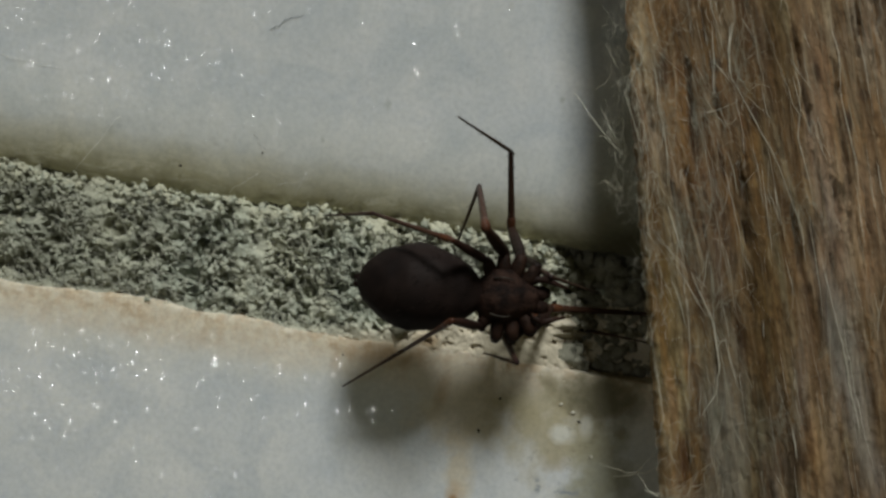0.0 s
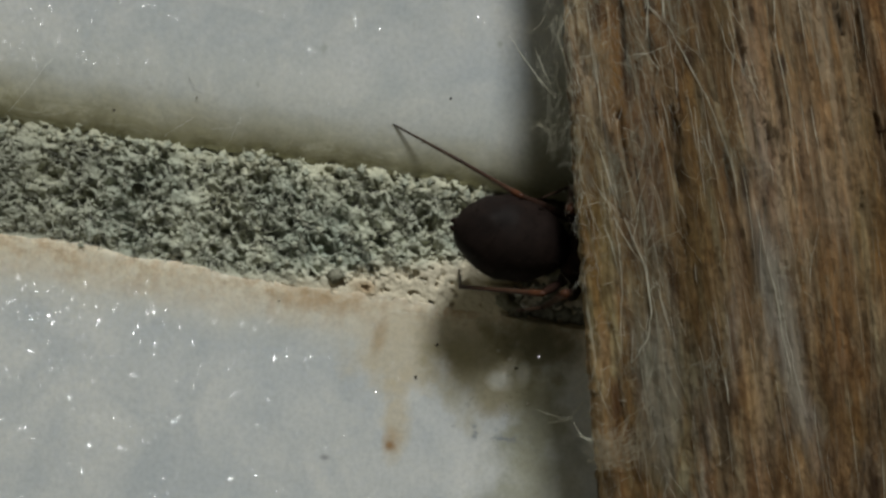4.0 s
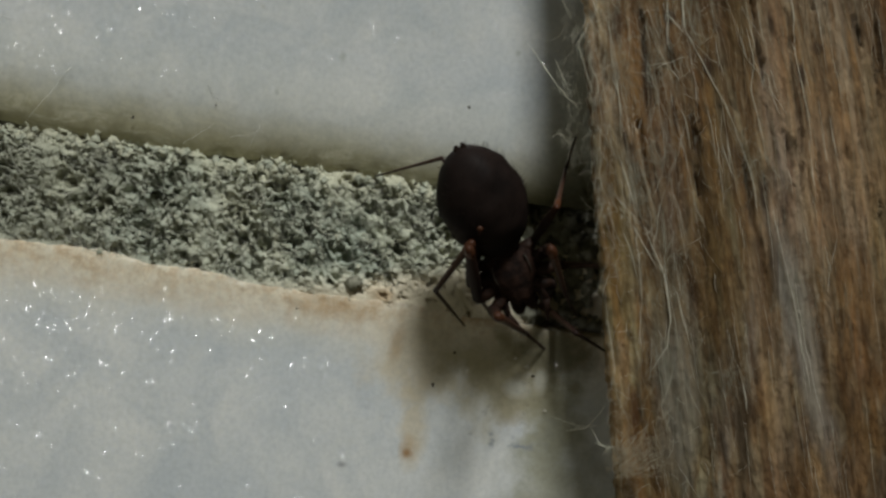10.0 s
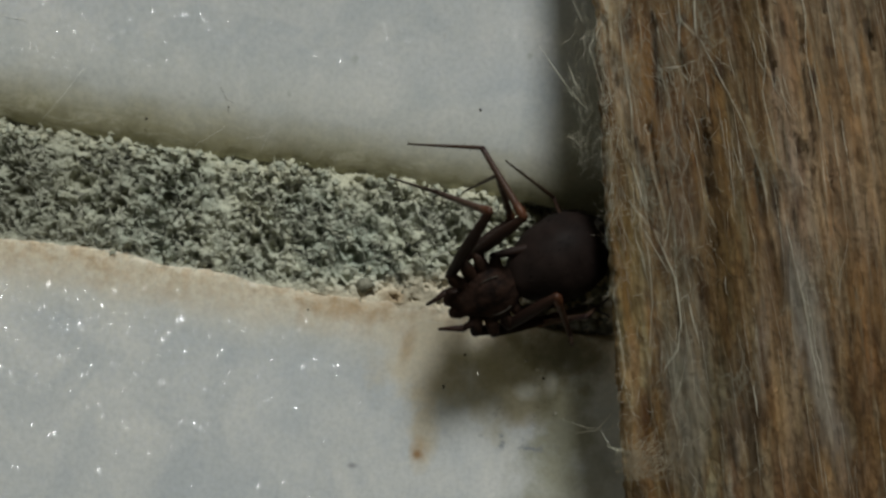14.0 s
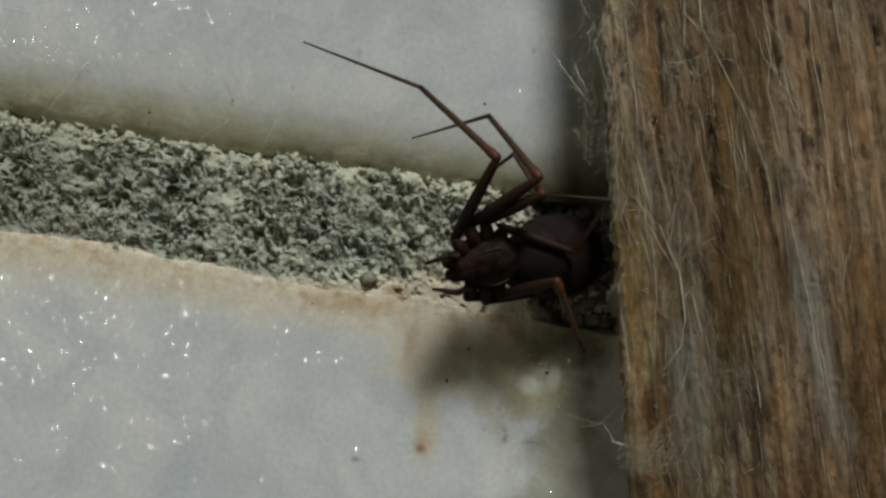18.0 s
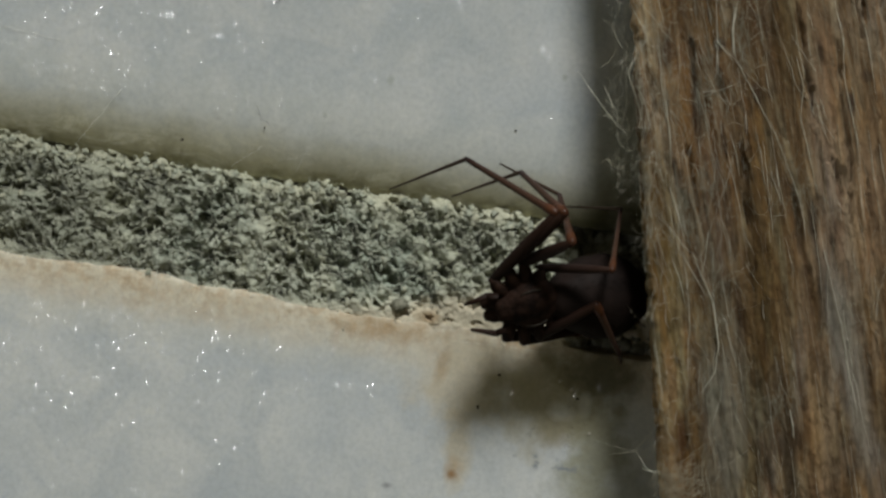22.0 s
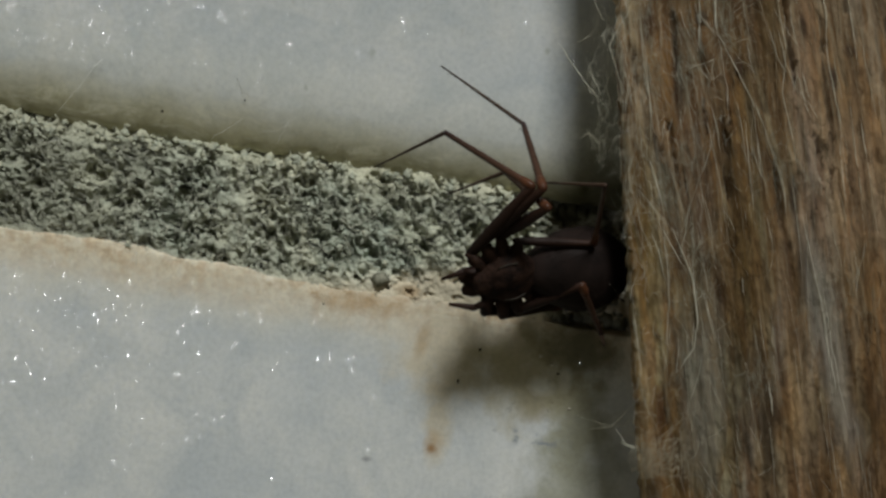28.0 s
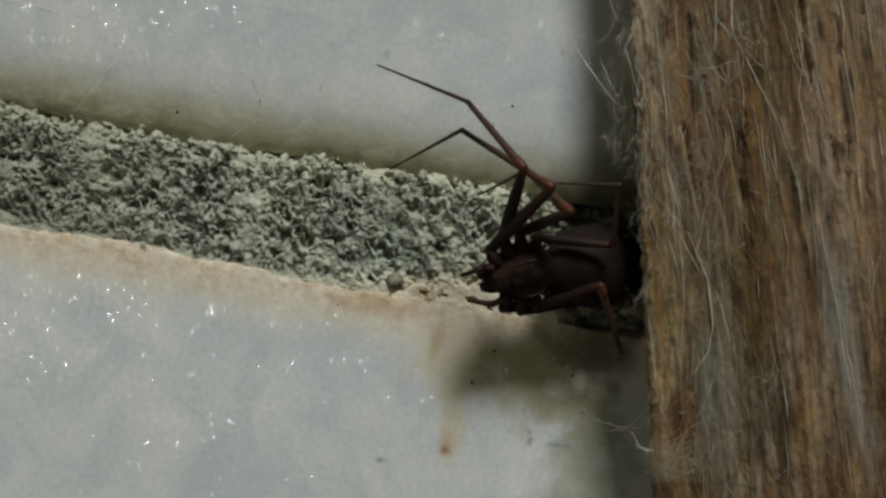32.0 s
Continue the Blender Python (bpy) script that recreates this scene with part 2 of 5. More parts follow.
def mark(m, c, top, end, half, amount, tone):
    """A streak or slot in the wood from top to end (mm), half as wide as half says, with ragged sides."""
    dx, dz = end[0] - top[0], end[1] - top[1]
    a = math.atan2(-dx, dz)
    cx, cz = (top[0] + end[0]) / 2 * MM, (top[1] + end[1]) / 2 * MM
    v = m.mapped(turn=(0, math.degrees(a), 0), shift=(-(cx * math.cos(a) + cz * math.sin(a)), 0, cx * math.sin(a) - cz * math.cos(a)))
    v = m.mapped((0.55 / (half * MM), 0, 1 / (math.hypot(dx, dz) * 0.68 * MM)), vec=v)
    d = m.node("ShaderNodeVectorMath", {0: v}, operation="LENGTH").outputs["Value"]
    d = m.sum("ADD", d, m.sum("MULTIPLY", m.sum("SUBTRACT", m.noise(1500, 4, 0.6, m.mapped((1, 1, 0.25))), 0.5), 1.1))
    return m.mix(m.sum("MULTIPLY", m.span(d, 1.05, 0.45), amount), c, tone)


def wood_material():
    m = Mat("weathered_wood", rough=0.85, spec=0.2)
    v = m.mapped((1, 1, 0.075), vec=m.mapped(turn=(0, 8.5, 0)))
    v2 = m.mapped((1, 1, 0.16), vec=m.mapped(turn=(0, 10, 0)))
    fine = m.noise(3800, 6, 0.7, v, 0.8)
    wide = m.noise(700, 5, 0.6, v, 0.5)
    c = m.ramp(wide, (0.30, (0.070, 0.044, 0.022)), (0.42, (0.170, 0.106, 0.050)), (0.54, (0.265, 0.168, 0.078)), (0.70, (0.155, 0.090, 0.043)))
    red = m.span(m.noise(300, 3, 0.5, m.mapped((1, 1, 0.3), vec=m.mapped(turn=(0, 7, 0)), shift=(0.0137, 0, 0.041))), 0.46, 0.62)
    c = m.mix(m.sum("MULTIPLY", red, 0.38), c, (0.315, 0.155, 0.064))
    grain = m.noise(2600, 6, 0.75, m.mapped((1, 1, 0.35), vec=m.mapped(turn=(0, 9, 0))), 0.9)
    c = m.mix(m.ramp(grain, (0.34, 0.65), (0.50, 0.0)), c, (0.085, 0.052, 0.026))
    c = m.mix(m.ramp(grain, (0.54, 0.0), (0.74, 0.5)), c, (0.36, 0.265, 0.15))
    olive = m.span(m.noise(430, 4, 0.6, m.mapped((1, 1, 0.5), vec=m.mapped(turn=(0, 5, 0)), shift=(0.05, 0, 0.07))), 0.5, 0.64)
    c = m.mix(m.sum("MULTIPLY", olive, 0.5), c, (0.175, 0.140, 0.065))
    c = m.mix(m.ramp(fine, (0.48, 0.0), (0.72, 0.6)), c, (0.42, 0.345, 0.235))
    grey = m.sum("MULTIPLY", m.span(m.noise(480, 4, 0.6, m.mapped((1, 1, 0.09), vec=m.mapped(turn=(0, 8.5, 0)))), 0.49, 0.61), m.span(fine, 0.38, 0.56))
    c = m.mix(m.sum("MULTIPLY", grey, 0.85), c, (0.345, 0.330, 0.275))
    violet = m.span(m.noise(620, 3, 0.6, m.mapped((1, 1, 0.2), vec=m.mapped(turn=(0, 9, 0)), shift=(0.02, 0, 0.05))), 0.56, 0.68)
    c = m.mix(m.sum("MULTIPLY", violet, 0.45), c, (0.20, 0.165, 0.15))
    slot = m.noise(900, 3, 0.6, m.mapped((1, 1, 0.10), vec=m.mapped(turn=(0, 8, 0)), shift=(0.03, 0, 0.01)), 0.6)
    c = m.mix(m.ramp(slot, (0.29, 0.8), (0.37, 0.0)), c, (0.035, 0.018, 0.010))
    for x, z, rx, rz, amount, tone in ((12.6, 0.8, 3.4, 3.6, 0.45, (0.36, 0.285, 0.205)), (9.5, 7.2, 5.5, 4.0, 0.7, (0.115, 0.080, 0.040)), (11.5, -8.2, 6.0, 3.2, 0.4, (0.135, 0.088, 0.05))):
        c = m.mix(m.sum("MULTIPLY", m.sum("MULTIPLY", spot(m, x, z, rx, rz, 0.6, 260), amount), m.span(wide, 0.3, 0.6)), c, tone)
    pale = m.noise(950, 3, 0.55, m.mapped((1, 1, 0.055), vec=m.mapped(turn=(0, 10, 0)), shift=(0.04, 0, 0.02)), 0.4)
    c = m.mix(m.ramp(pale, (0.54, 0.0), (0.66, 0.55)), c, (0.38, 0.31, 0.215))
    rust = m.noise(760, 3, 0.55, m.mapped((1, 1, 0.07), vec=m.mapped(turn=(0, 10, 0)), shift=(0.08, 0, 0.05)), 0.4)
    c = m.mix(m.ramp(rust, (0.55, 0.0), (0.66, 0.32)), c, (0.29, 0.145, 0.06))
    dark = m.noise(820, 3, 0.55, m.mapped((1, 1, 0.06), vec=m.mapped(turn=(0, 9, 0)), shift=(0.11, 0, 0.09)), 0.4)
    c = m.mix(m.ramp(dark, (0.56, 0.0), (0.68, 0.45)), c, (0.085, 0.055, 0.032))
    for turn, off in ((6, 0.01), (14, 0.06)):
        hairline = m.noise(3000, 3, 0.5, m.mapped((1, 1, 0.05), vec=m.mapped(turn=(0, turn, 0)), shift=(off, 0, off)), 0.35)
        c = m.mix(m.ramp(hairline, (0.61, 0.0), (0.70, 0.38)), c, (0.45, 0.41, 0.30))
    streak = m.noise(330, 4, 0.6, m.mapped((1, 1, 0.10), vec=m.mapped(turn=(0, 8.5, 0)), shift=(0.21, 0, 0.13)), 0.5)
    c = m.mix(1.0, c, m.ramp(streak, (0.32, (0.56, 0.50, 0.46)), (0.50, (0.90, 0.85, 0.80)), (0.66, (1.18, 1.12, 1.05))), "MULTIPLY")
    thin = m.noise(1250, 5, 0.65, m.mapped((1, 1, 0.07), vec=m.mapped(turn=(0, 9, 0)), shift=(0.45, 0, 0.38)), 0.7)
    c = m.mix(1.0, c, m.ramp(thin, (0.34, (0.50, 0.46, 0.44)), (0.50, (0.98, 0.96, 0.94)), (0.64, (1.38, 1.34, 1.30))), "MULTIPLY")
    speck = m.noise(2300, 5, 0.75, m.mapped((1, 1, 0.55), vec=m.mapped(turn=(0, 9, 0))), 0.6)
    c = m.mix(1.0, c, m.ramp(speck, (0.36, (0.62, 0.60, 0.58)), (0.50, (1.0, 1.0, 1.0)), (0.66, (1.32, 1.32, 1.30))), "MULTIPLY")
    hue = m.noise(210, 3, 0.55, m.mapped((1, 1, 0.22), vec=m.mapped(turn=(0, 9, 0)), shift=(0.33, 0, 0.27)), 0.6)
    c = m.mix(1.0, c, m.ramp(hue, (0.34, (0.94, 1.02, 0.74)), (0.46, (0.98, 0.99, 0.88)), (0.54, (0.99, 0.97, 1.00)), (0.64, (1.06, 0.96, 0.82))), "MULTIPLY")
    c = mark(m, c, (11.64, -1.02), (13.52, -7.76), 0.30, 0.60, (0.360, 0.330, 0.290))
    c = mark(m, c, (8.54, -3.31), (8.94, -9.24), 0.42, 0.50, (0.310, 0.290, 0.240))
    c = mark(m, c, (10.76, -5.53), (10.93, -9.21), 0.16, 0.75, (0.060, 0.040, 0.022))
    c = mark(m, c, (7.51, 4.86), (7.70, 2.58), 0.11, 0.85, (0.050, 0.026, 0.015))
    c = mark(m, c, (6.65, 6.10), (6.78, 4.76), 0.17, 0.85, (0.055, 0.030, 0.018))
    c = mark(m, c, (11.35, 5.84), (11.43, 5.00), 0.09, 0.80, (0.050, 0.030, 0.018))
    c = mark(m, c, (11.23, 0.94), (11.27, -0.21), 0.12, 0.75, (0.050, 0.035, 0.028))
    c = mark(m, c, (9.39, 4.47), (9.53, 3.79), 0.10, 0.80, (0.050, 0.030, 0.020))
    c = mark(m, c, (12.30, 4.18), (12.38, 3.50), 0.08, 0.80, (0.040, 0.025, 0.020))
    c = mark(m, c, (11.51, -0.94), (11.64, -3.18), 0.12, 0.65, (0.060, 0.038, 0.022))
    c = mark(m, c, (7.40, -5.76), (7.47, -7.16), 0.12, 0.70, (0.100, 0.045, 0.020))
    c = mark(m, c, (12.79, 4.86), (12.87, 4.52), 0.12, 0.70, (0.050, 0.030, 0.020))
    c = mark(m, c, (8.26, 5.79), (8.33, 5.46), 0.12, 0.80, (0.040, 0.028, 0.020))
    m.colour(c)
    m.bump(fine, 0.00012, 0.8)
    m.bump(grain, 0.00025, 0.8)
    m.bump(m.noise(8000, 5, 0.7), 0.00003, 0.8)
    return m.m


def plain(name, a, b, scale, rough=0.6, spec=0.4, bump=0.0, sheen=0.0, through_light=0.0):
    m = Mat(name, rough, 0, spec)
    m.colour(m.mix(m.ramp(m.noise(scale, 5), (0.35, 0), (0.65, 1)), a, b))
    if bump:
        m.bump(m.noise(scale * 2, 4), bump)
    if sheen:
        m.bsdf.inputs["Sheen Weight"].default_value = sheen
    if through_light:
        m.bsdf.inputs["Transmission Weight"].default_value = through_light
    return m.m


def leg_material(name, stops, rough=0.38):
    """Colour along the segment, joint to joint, with fine mottling."""
    m = Mat(name, rough, 0, 0.16)
    gen = m.nt.nodes.new("ShaderNodeTexCoord").outputs["Generated"]
    c = m.ramp(m.axis("X", gen), *stops)
    c = m.mix(m.sum("MULTIPLY", m.noise(9000, 4), 0.5), c, (0.02, 0.010, 0.007))
    m.colour(c)
    m.bump(m.noise(14000, 3), 0.00002, 0.6)
    return m.m


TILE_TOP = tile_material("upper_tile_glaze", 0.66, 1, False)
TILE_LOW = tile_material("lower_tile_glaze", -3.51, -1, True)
GROUT = grout_material()
WOOD = wood_material()
FIBRE = plain("grout_fibre", (0.42, 0.43, 0.36), (0.60, 0.595, 0.49), 3000, 0.9, 0.2)
MORTAR = plain("dark_mortar", (0.19, 0.185, 0.14), (0.33, 0.32, 0.25), 1500, 0.95, 0.1, 0.0002)
WHITE_SILK = plain("white_silk", (0.74, 0.73, 0.68), (0.86, 0.85, 0.80), 800, 0.5, 0.5)
SILK = plain("dusty_silk", (0.62, 0.575, 0.45), (0.86, 0.82, 0.69), 800, 0.6, 0.4)
LINT = plain("grey_lint", (0.30, 0.295, 0.23), (0.46, 0.44, 0.35), 1500, 0.9, 0.15)
BEIGE = plain("beige_fibre", (0.33, 0.28, 0.20), (0.50, 0.44, 0.33), 1500, 0.9, 0.15)
SPLINTER = plain("pale_splinter", (0.20, 0.15, 0.088), (0.38, 0.32, 0.22), 2500, 0.8, 0.2)
SPECK = plain("black_grit", (0.015, 0.013, 0.012), (0.05, 0.04, 0.03), 6000, 0.8, 0.2)
CRUMB = plain("pale_crumb", (0.45, 0.42, 0.34), (0.66, 0.62, 0.52), 4000, 0.9, 0.2, 0.00005)
ABDOMEN = plain("abdomen_cuticle", (0.010, 0.0072, 0.0066), (0.019, 0.0125, 0.0108), 900, 0.55, 0.05, 0.00002)
CARAPACE = plain("carapace_cuticle", (0.009, 0.0060, 0.0052), (0.034, 0.0185, 0.0135), 2600, 0.65, 0.05, 0.00008)
COXA = plain("coxa_cuticle", (0.009, 0.0056, 0.0044), (0.030, 0.0155, 0.0105), 2600, 0.55, 0.08, 0.00004)
EYE = plain("eye_black", (0.004, 0.004, 0.004), (0.008, 0.008, 0.008), 5000, 0.08, 0.6)
BRISTLE = plain("dark_bristle", (0.012, 0.009, 0.007), (0.024, 0.016, 0.011), 5000, 0.7, 0.1)
PALE = plain("pale_membrane", (0.014, 0.011, 0.009), (0.05, 0.042, 0.033), 3000, 0.6, 0.15)
FEMUR = leg_material("femur_brown", ((0.0, (0.008, 0.004, 0.003)), (0.6, (0.023, 0.011, 0.008)), (1.0, (0.042, 0.019, 0.012))), 0.58)
TIBIA = leg_material("tibia_red_brown", ((0.0, (0.095, 0.041, 0.025)), (0.35, (0.076, 0.040, 0.026)), (0.85, (0.064, 0.036, 0.027)), (0.95, (0.035, 0.018, 0.017)), (1.0, (0.022, 0.012, 0.012))))
PATELLA = leg_material("patella_rust", ((0.0, (0.060, 0.022, 0.011)), (0.5, (0.115, 0.044, 0.021)), (1.0, (0.080, 0.034, 0.020))))
TARSUS = leg_material("tarsus_dark", ((0.0, (0.058, 0.034, 0.024)), (0.5, (0.070, 0.044, 0.029)), (1.0, (0.034, 0.020, 0.016))))


# ---- building helpers ----
def mesh_of(name, verts, faces, material, smooth=True):
    me = bpy.data.meshes.new(name)
    me.from_pydata([tuple(v) for v in verts], [], faces)
    me.materials.append(material)
    if smooth:
        me.polygons.foreach_set("use_smooth", [True] * len(me.polygons))
    me.update()
    return me


def piece(name, me, parent=None, label="", m=None):
    ob = new(name, me)
    if parent:
        ob.parent = parent
    if m is not None:
        ob.matrix_basis = m
    if label:
        tagged(ob, label)
    return ob


def grid_faces(nu, nv, close_u=False):
    out = []
    for i in range(nu if close_u else nu - 1):
        k = (i + 1) % nu
        for j in range(nv - 1):
            out.append((i * nv + j, k * nv + j, k * nv + j + 1, i * nv + j + 1))
    return out


def tubes(name, lines, material, sides=4, fine=False):
    """One mesh of many thin strands. lines: (points in mm, radius at the start, radius at the end); fine ones thin out to both ends."""
    verts, faces = [], []
    for pts, r0, r1 in lines:
        n = len(pts)
        first = len(verts)
        for i, p in enumerate(pts):
            d = (Vector(pts[min(i + 1, n - 1)]) - Vector(pts[max(i - 1, 0)])).normalized()
            side = d.orthogonal().normalized()
            up = d.cross(side)
            r = (r0 + (r1 - r0) * i / (n - 1)) * ((0.25 + 0.85 * math.sin(math.pi * i / (n - 1)) ** 0.7) if fine else 1)
            for k in range(sides):
                a = 2 * math.pi * k / sides
                verts.append((Vector(p) + (side * math.cos(a) + up * math.sin(a)) * r) * MM)
        for i in range(n - 1):
            for k in range(sides):
                q = (k + 1) % sides
                faces.append((first + i * sides + k, first + i * sides + q, first + (i + 1) * sides + q, first + (i + 1) * sides + k))
        faces.append(tuple(first + k for k in reversed(range(sides))))
        faces.append(tuple(first + (n - 1) * sides + k for k in range(sides)))
    return mesh_of(name, verts, faces, material)


def blob(r, rng, squash=(1, 1, 1), rough=0.25, cuts=2):
    bm = bmesh.new()
    bmesh.ops.create_icosphere(bm, subdivisions=cuts, radius=1)
    off = Vector((rng.uniform(0, 50), rng.uniform(0, 50), rng.uniform(0, 50)))
    out = []
    for v in bm.verts:
        k = 1 + rough * (noise.noise(v.co * 1.7 + off) * 1.6 + noise.noise(v.co * 4.3 + off) * 1.1 + noise.noise(v.co * 9.0 + off) * 0.6)
        out.append(Vector((v.co.x * squash[0], v.co.y * squash[1], v.co.z * squash[2])) * r * k * MM)
    faces = [tuple(v.index for v in f.verts) for f in bm.faces]
    bm.free()
    return out, faces


def joined(name, blobs, material):
    verts, faces = [], []
    for (vs, fs), at in blobs:
        n = len(verts)
        verts += [v + Vector(at) * MM for v in vs]
        faces += [tuple(i + n for i in f) for f in fs]
    return mesh_of(name, verts, faces, material)


TURN = pose(0, 0, 0, 0, 9.2, 0)      # tiles and joint slope down to the right
A9 = radians(9.2)


def fr(x, y, z, octaves=4):
    return noise.fractal(Vector((x, y, z)), 1.0, 2.0, octaves)


# ---- the wall ----
wall = tagged(new("wall_north"), "white tiled wall with a dirty crumbling grout joint", "wall", kind="structure")
wall.matrix_basis = TURN


def narrowing(s):
    """The joint grows narrower away from its broken end, mm."""
    return min(1.0, max(0.0, (-1.0 - s) / 9.0))


def tile(name, edge, sign, r_w, r_y, far, material, label):
    """A glazed tile: flat face at y = 0, its edge by the joint rolled back over r_w by r_y."""
    prof = [(far, 7.0), (far, 0.0), (far * 0.6 + edge * 0.4, 0.0)]
    for k in range(9):
        prof.append((edge + sign * (r_w + (3.5 if sign > 0 else 3.0) * (1 - k / 8)), 0.0))
    for k in range(1, 15):
        a = math.pi / 2 * k / 14
        prof.append((edge + sign * r_w * (1 - math.sin(a)), r_y * (1 - math.cos(a))))
    prof += [(edge, r_y + 1.2), (edge, 7.0)]
    xs = [-150, -100, -60, -45, -32] + [-24 + 0.12 * i for i in range(401)] + [32, 45, 60, 100, 150]
    verts = []
    for x in xs:
        for w, y in prof:
            near = max(0.0, 1 - abs(w - edge) / 2.2)
            dw = 0.16 * fr(x * 0.35, 3.1 * sign, 0.5) + 0.05 * fr(x * 2.4, 7.7 * sign, y * 2)
            dw -= narrowing(x) * (0.19 if sign > 0 else -0.10)
            dy = 0.05 * fr(x * 1.7, w * 1.7, 4.0 + sign) * near
            verts.append((x * MM, (y + dy) * MM, (w + dw * near) * MM))
    faces = grid_faces(len(xs), len(prof))
    if sign > 0:
        faces = [f[::-1] for f in faces]
    return piece(name, mesh_of(name, verts, faces, material), wall, label)


tile("tile", 0.66, 1, 2.6, 0.85, 150.0, TILE_TOP, "white glazed tile with olive grime along its lower edge, painted shade by the board")
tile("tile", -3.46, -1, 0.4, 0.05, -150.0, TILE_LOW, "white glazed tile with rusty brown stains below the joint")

# mortar bed behind joint and tiles
bed = []
for x in (-150, 150):
    for y in (2.3, 8.0):
        for z in (-150, 150):
            bed.append((x * MM, y * MM, z * MM))
piece("mortar_bed", mesh_of("mortar_bed", bed, [(0, 1, 3, 2), (4, 6, 7, 5), (0, 4, 5, 1), (2, 3, 7, 6), (0, 2, 6, 4), (1, 5, 7, 3)], MORTAR, False), wall, "dark grey mortar bed in the hollow joint")


def joint_low(s):
    """The grout's lower rim: it spills over the lower tile near its broken end."""
    spill = max(0.0, min(1.0, (s + 1.2) / 2.0)) * 0.75
    return -3.54 - spill + 0.10 * narrowing(s) + 0.12 * fr(s * 1.1, 2.0, 9.0) + 0.07 * fr(s * 4.5, 2.0, 3.0)


def joint_high(s):
    return 0.56 - 0.19 * narrowing(s) + 0.16 * fr(s * 0.8, 5.0, 1.0) + 0.10 * fr(s * 3.0, 1.0, 6.0)


def joint_end(w):
    """Where the joint is broken off: further on below than above."""
    return 4.12 - 0.29 * min(0.5, max(-3.6, w)) + 0.40 * fr(w * 0.9, 8.0, 2.0) + 0.25 * fr(w * 3.7, 3.0, 2.0)


def powdered(s, w):
    """1 where the lower rim is clogged with powder, a wedge that widens to the broken end."""
    crust = w - 0.27 * s + 0.75 * fr(s * 1.3, w * 1.3, 6.0) + 0.35 * fr(s * 4.0, w * 4.0, 2.0)
    return max(0.0, min(1.0, (s + 4.2) / 1.5)) * max(0.0, min(0.95, (-2.30 - crust) / 0.55))


def crest(s, w):
    """y of the outer skin of the grout (mm behind the tile face)."""
    y = 0.14 - 0.20 * fr(s * 0.8, w * 0.8, 3.0) - 0.11 * fr(s * 2.6, w * 2.6, 8.0)
    past = s - joint_end(w)
    if past > -0.5:
        y += 2.0 * min(1.0, max(0.0, (past + 0.5) / 1.3)) ** 1.4
    u = (w - joint_low(s)) / (joint_high(s) - joint_low(s))
    if u > 0.85:
        y += (u - 0.85) * 1.6
    return y


def grout_depth(s, w):
    """y of the solid bed under the porous skin: lumps, deep pits, a powdered wedge."""
    lo, hi = joint_low(s), joint_high(s)
    u = (w - lo) / (hi - lo)
    ws, ww = s + 0.30 * fr(s * 2, w * 2, 1), w + 0.30 * fr(s * 2, w * 2, 7)
    y = crest(s, w) - 0.03 * fr(s * 9, w * 9, 2.0)
    # walls of a coarse and a fine foam: pores sink between them, some filled up, some joined into deep pits
    open_here = 0.55 + 1.1 * fr(s * 0.55, w * 0.9, 5.0, 2) + 0.9 * fr(s * 1.9, w * 2.3, 12.0, 2)
    for scale, deep, wide in ((1.65, 0.52, 0.36), (3.1, 0.46, 0.34), (6.0, 0.13, 0.40)):
        d, at = noise.voronoi(Vector((ws * scale, ww * scale * 1.15, scale)))
        rim = min(1.0, max(0.0, (d[1] - d[0] - 0.04) / wide))
        kind = abs(at[0].x * 7.31 + at[0].y * 3.77) % 1.0
        y += deep * rim * rim * (3 - 2 * rim) * max(0.06, min(1.0, open_here - 0.05 + 1.7 * (kind - 0.45)))
    p = powdered(s, w)
    flat = 0.03 - 0.07 * fr(s * 1.8, w * 1.8, 3.0) - 0.025 * fr(s * 8, w * 8, 3.0)
    hole = fr(s * 2.8, w * 3.3, 31.0, 3)
    if hole > 0.34:
        flat += min(0.35, (hole - 0.34) * 1.6)
    past = s - joint_end(w)
    if past > -0.5:
        flat += 2.0 * min(1.0, max(0.0, (past + 0.5) / 1.3)) ** 1.4
    y = y * (1 - p) + flat * p
    rim = max(0.0, 1 - u / 0.07) * max(0.0, min(1.0, (joint_end(w) - s) / 0.4))      # caked against the lower tile
    y = y * (1 - rim) + (0.07 - 0.05 * fr(s * 5, w * 5, 11.0)) * rim
    if u < 0.0:
        y -= 12.0 * u
    return min(y, 2.6)


CELL = 0.04
ns, nw = int(30.5 / CELL), int(5.3 / CELL)
gv = []
for i in range(ns):
    s = -21.5 + i * CELL
    for j in range(nw):
        w = -4.35 + j * CELL
        gv.append((s * MM, grout_depth(s, w) * MM, w * MM))
keep = []
for f in grid_faces(ns, nw):
    s, w = gv[f[0]][0] / MM, gv[f[0]][2] / MM
    if joint_low(s) - 0.05 < w < joint_high(s) + 0.28:
        keep.append(f[::-1])
grout = piece("grout", mesh_of("grout", gv, keep, GROUT), wall, "grey-green crumbling porous cement grout")

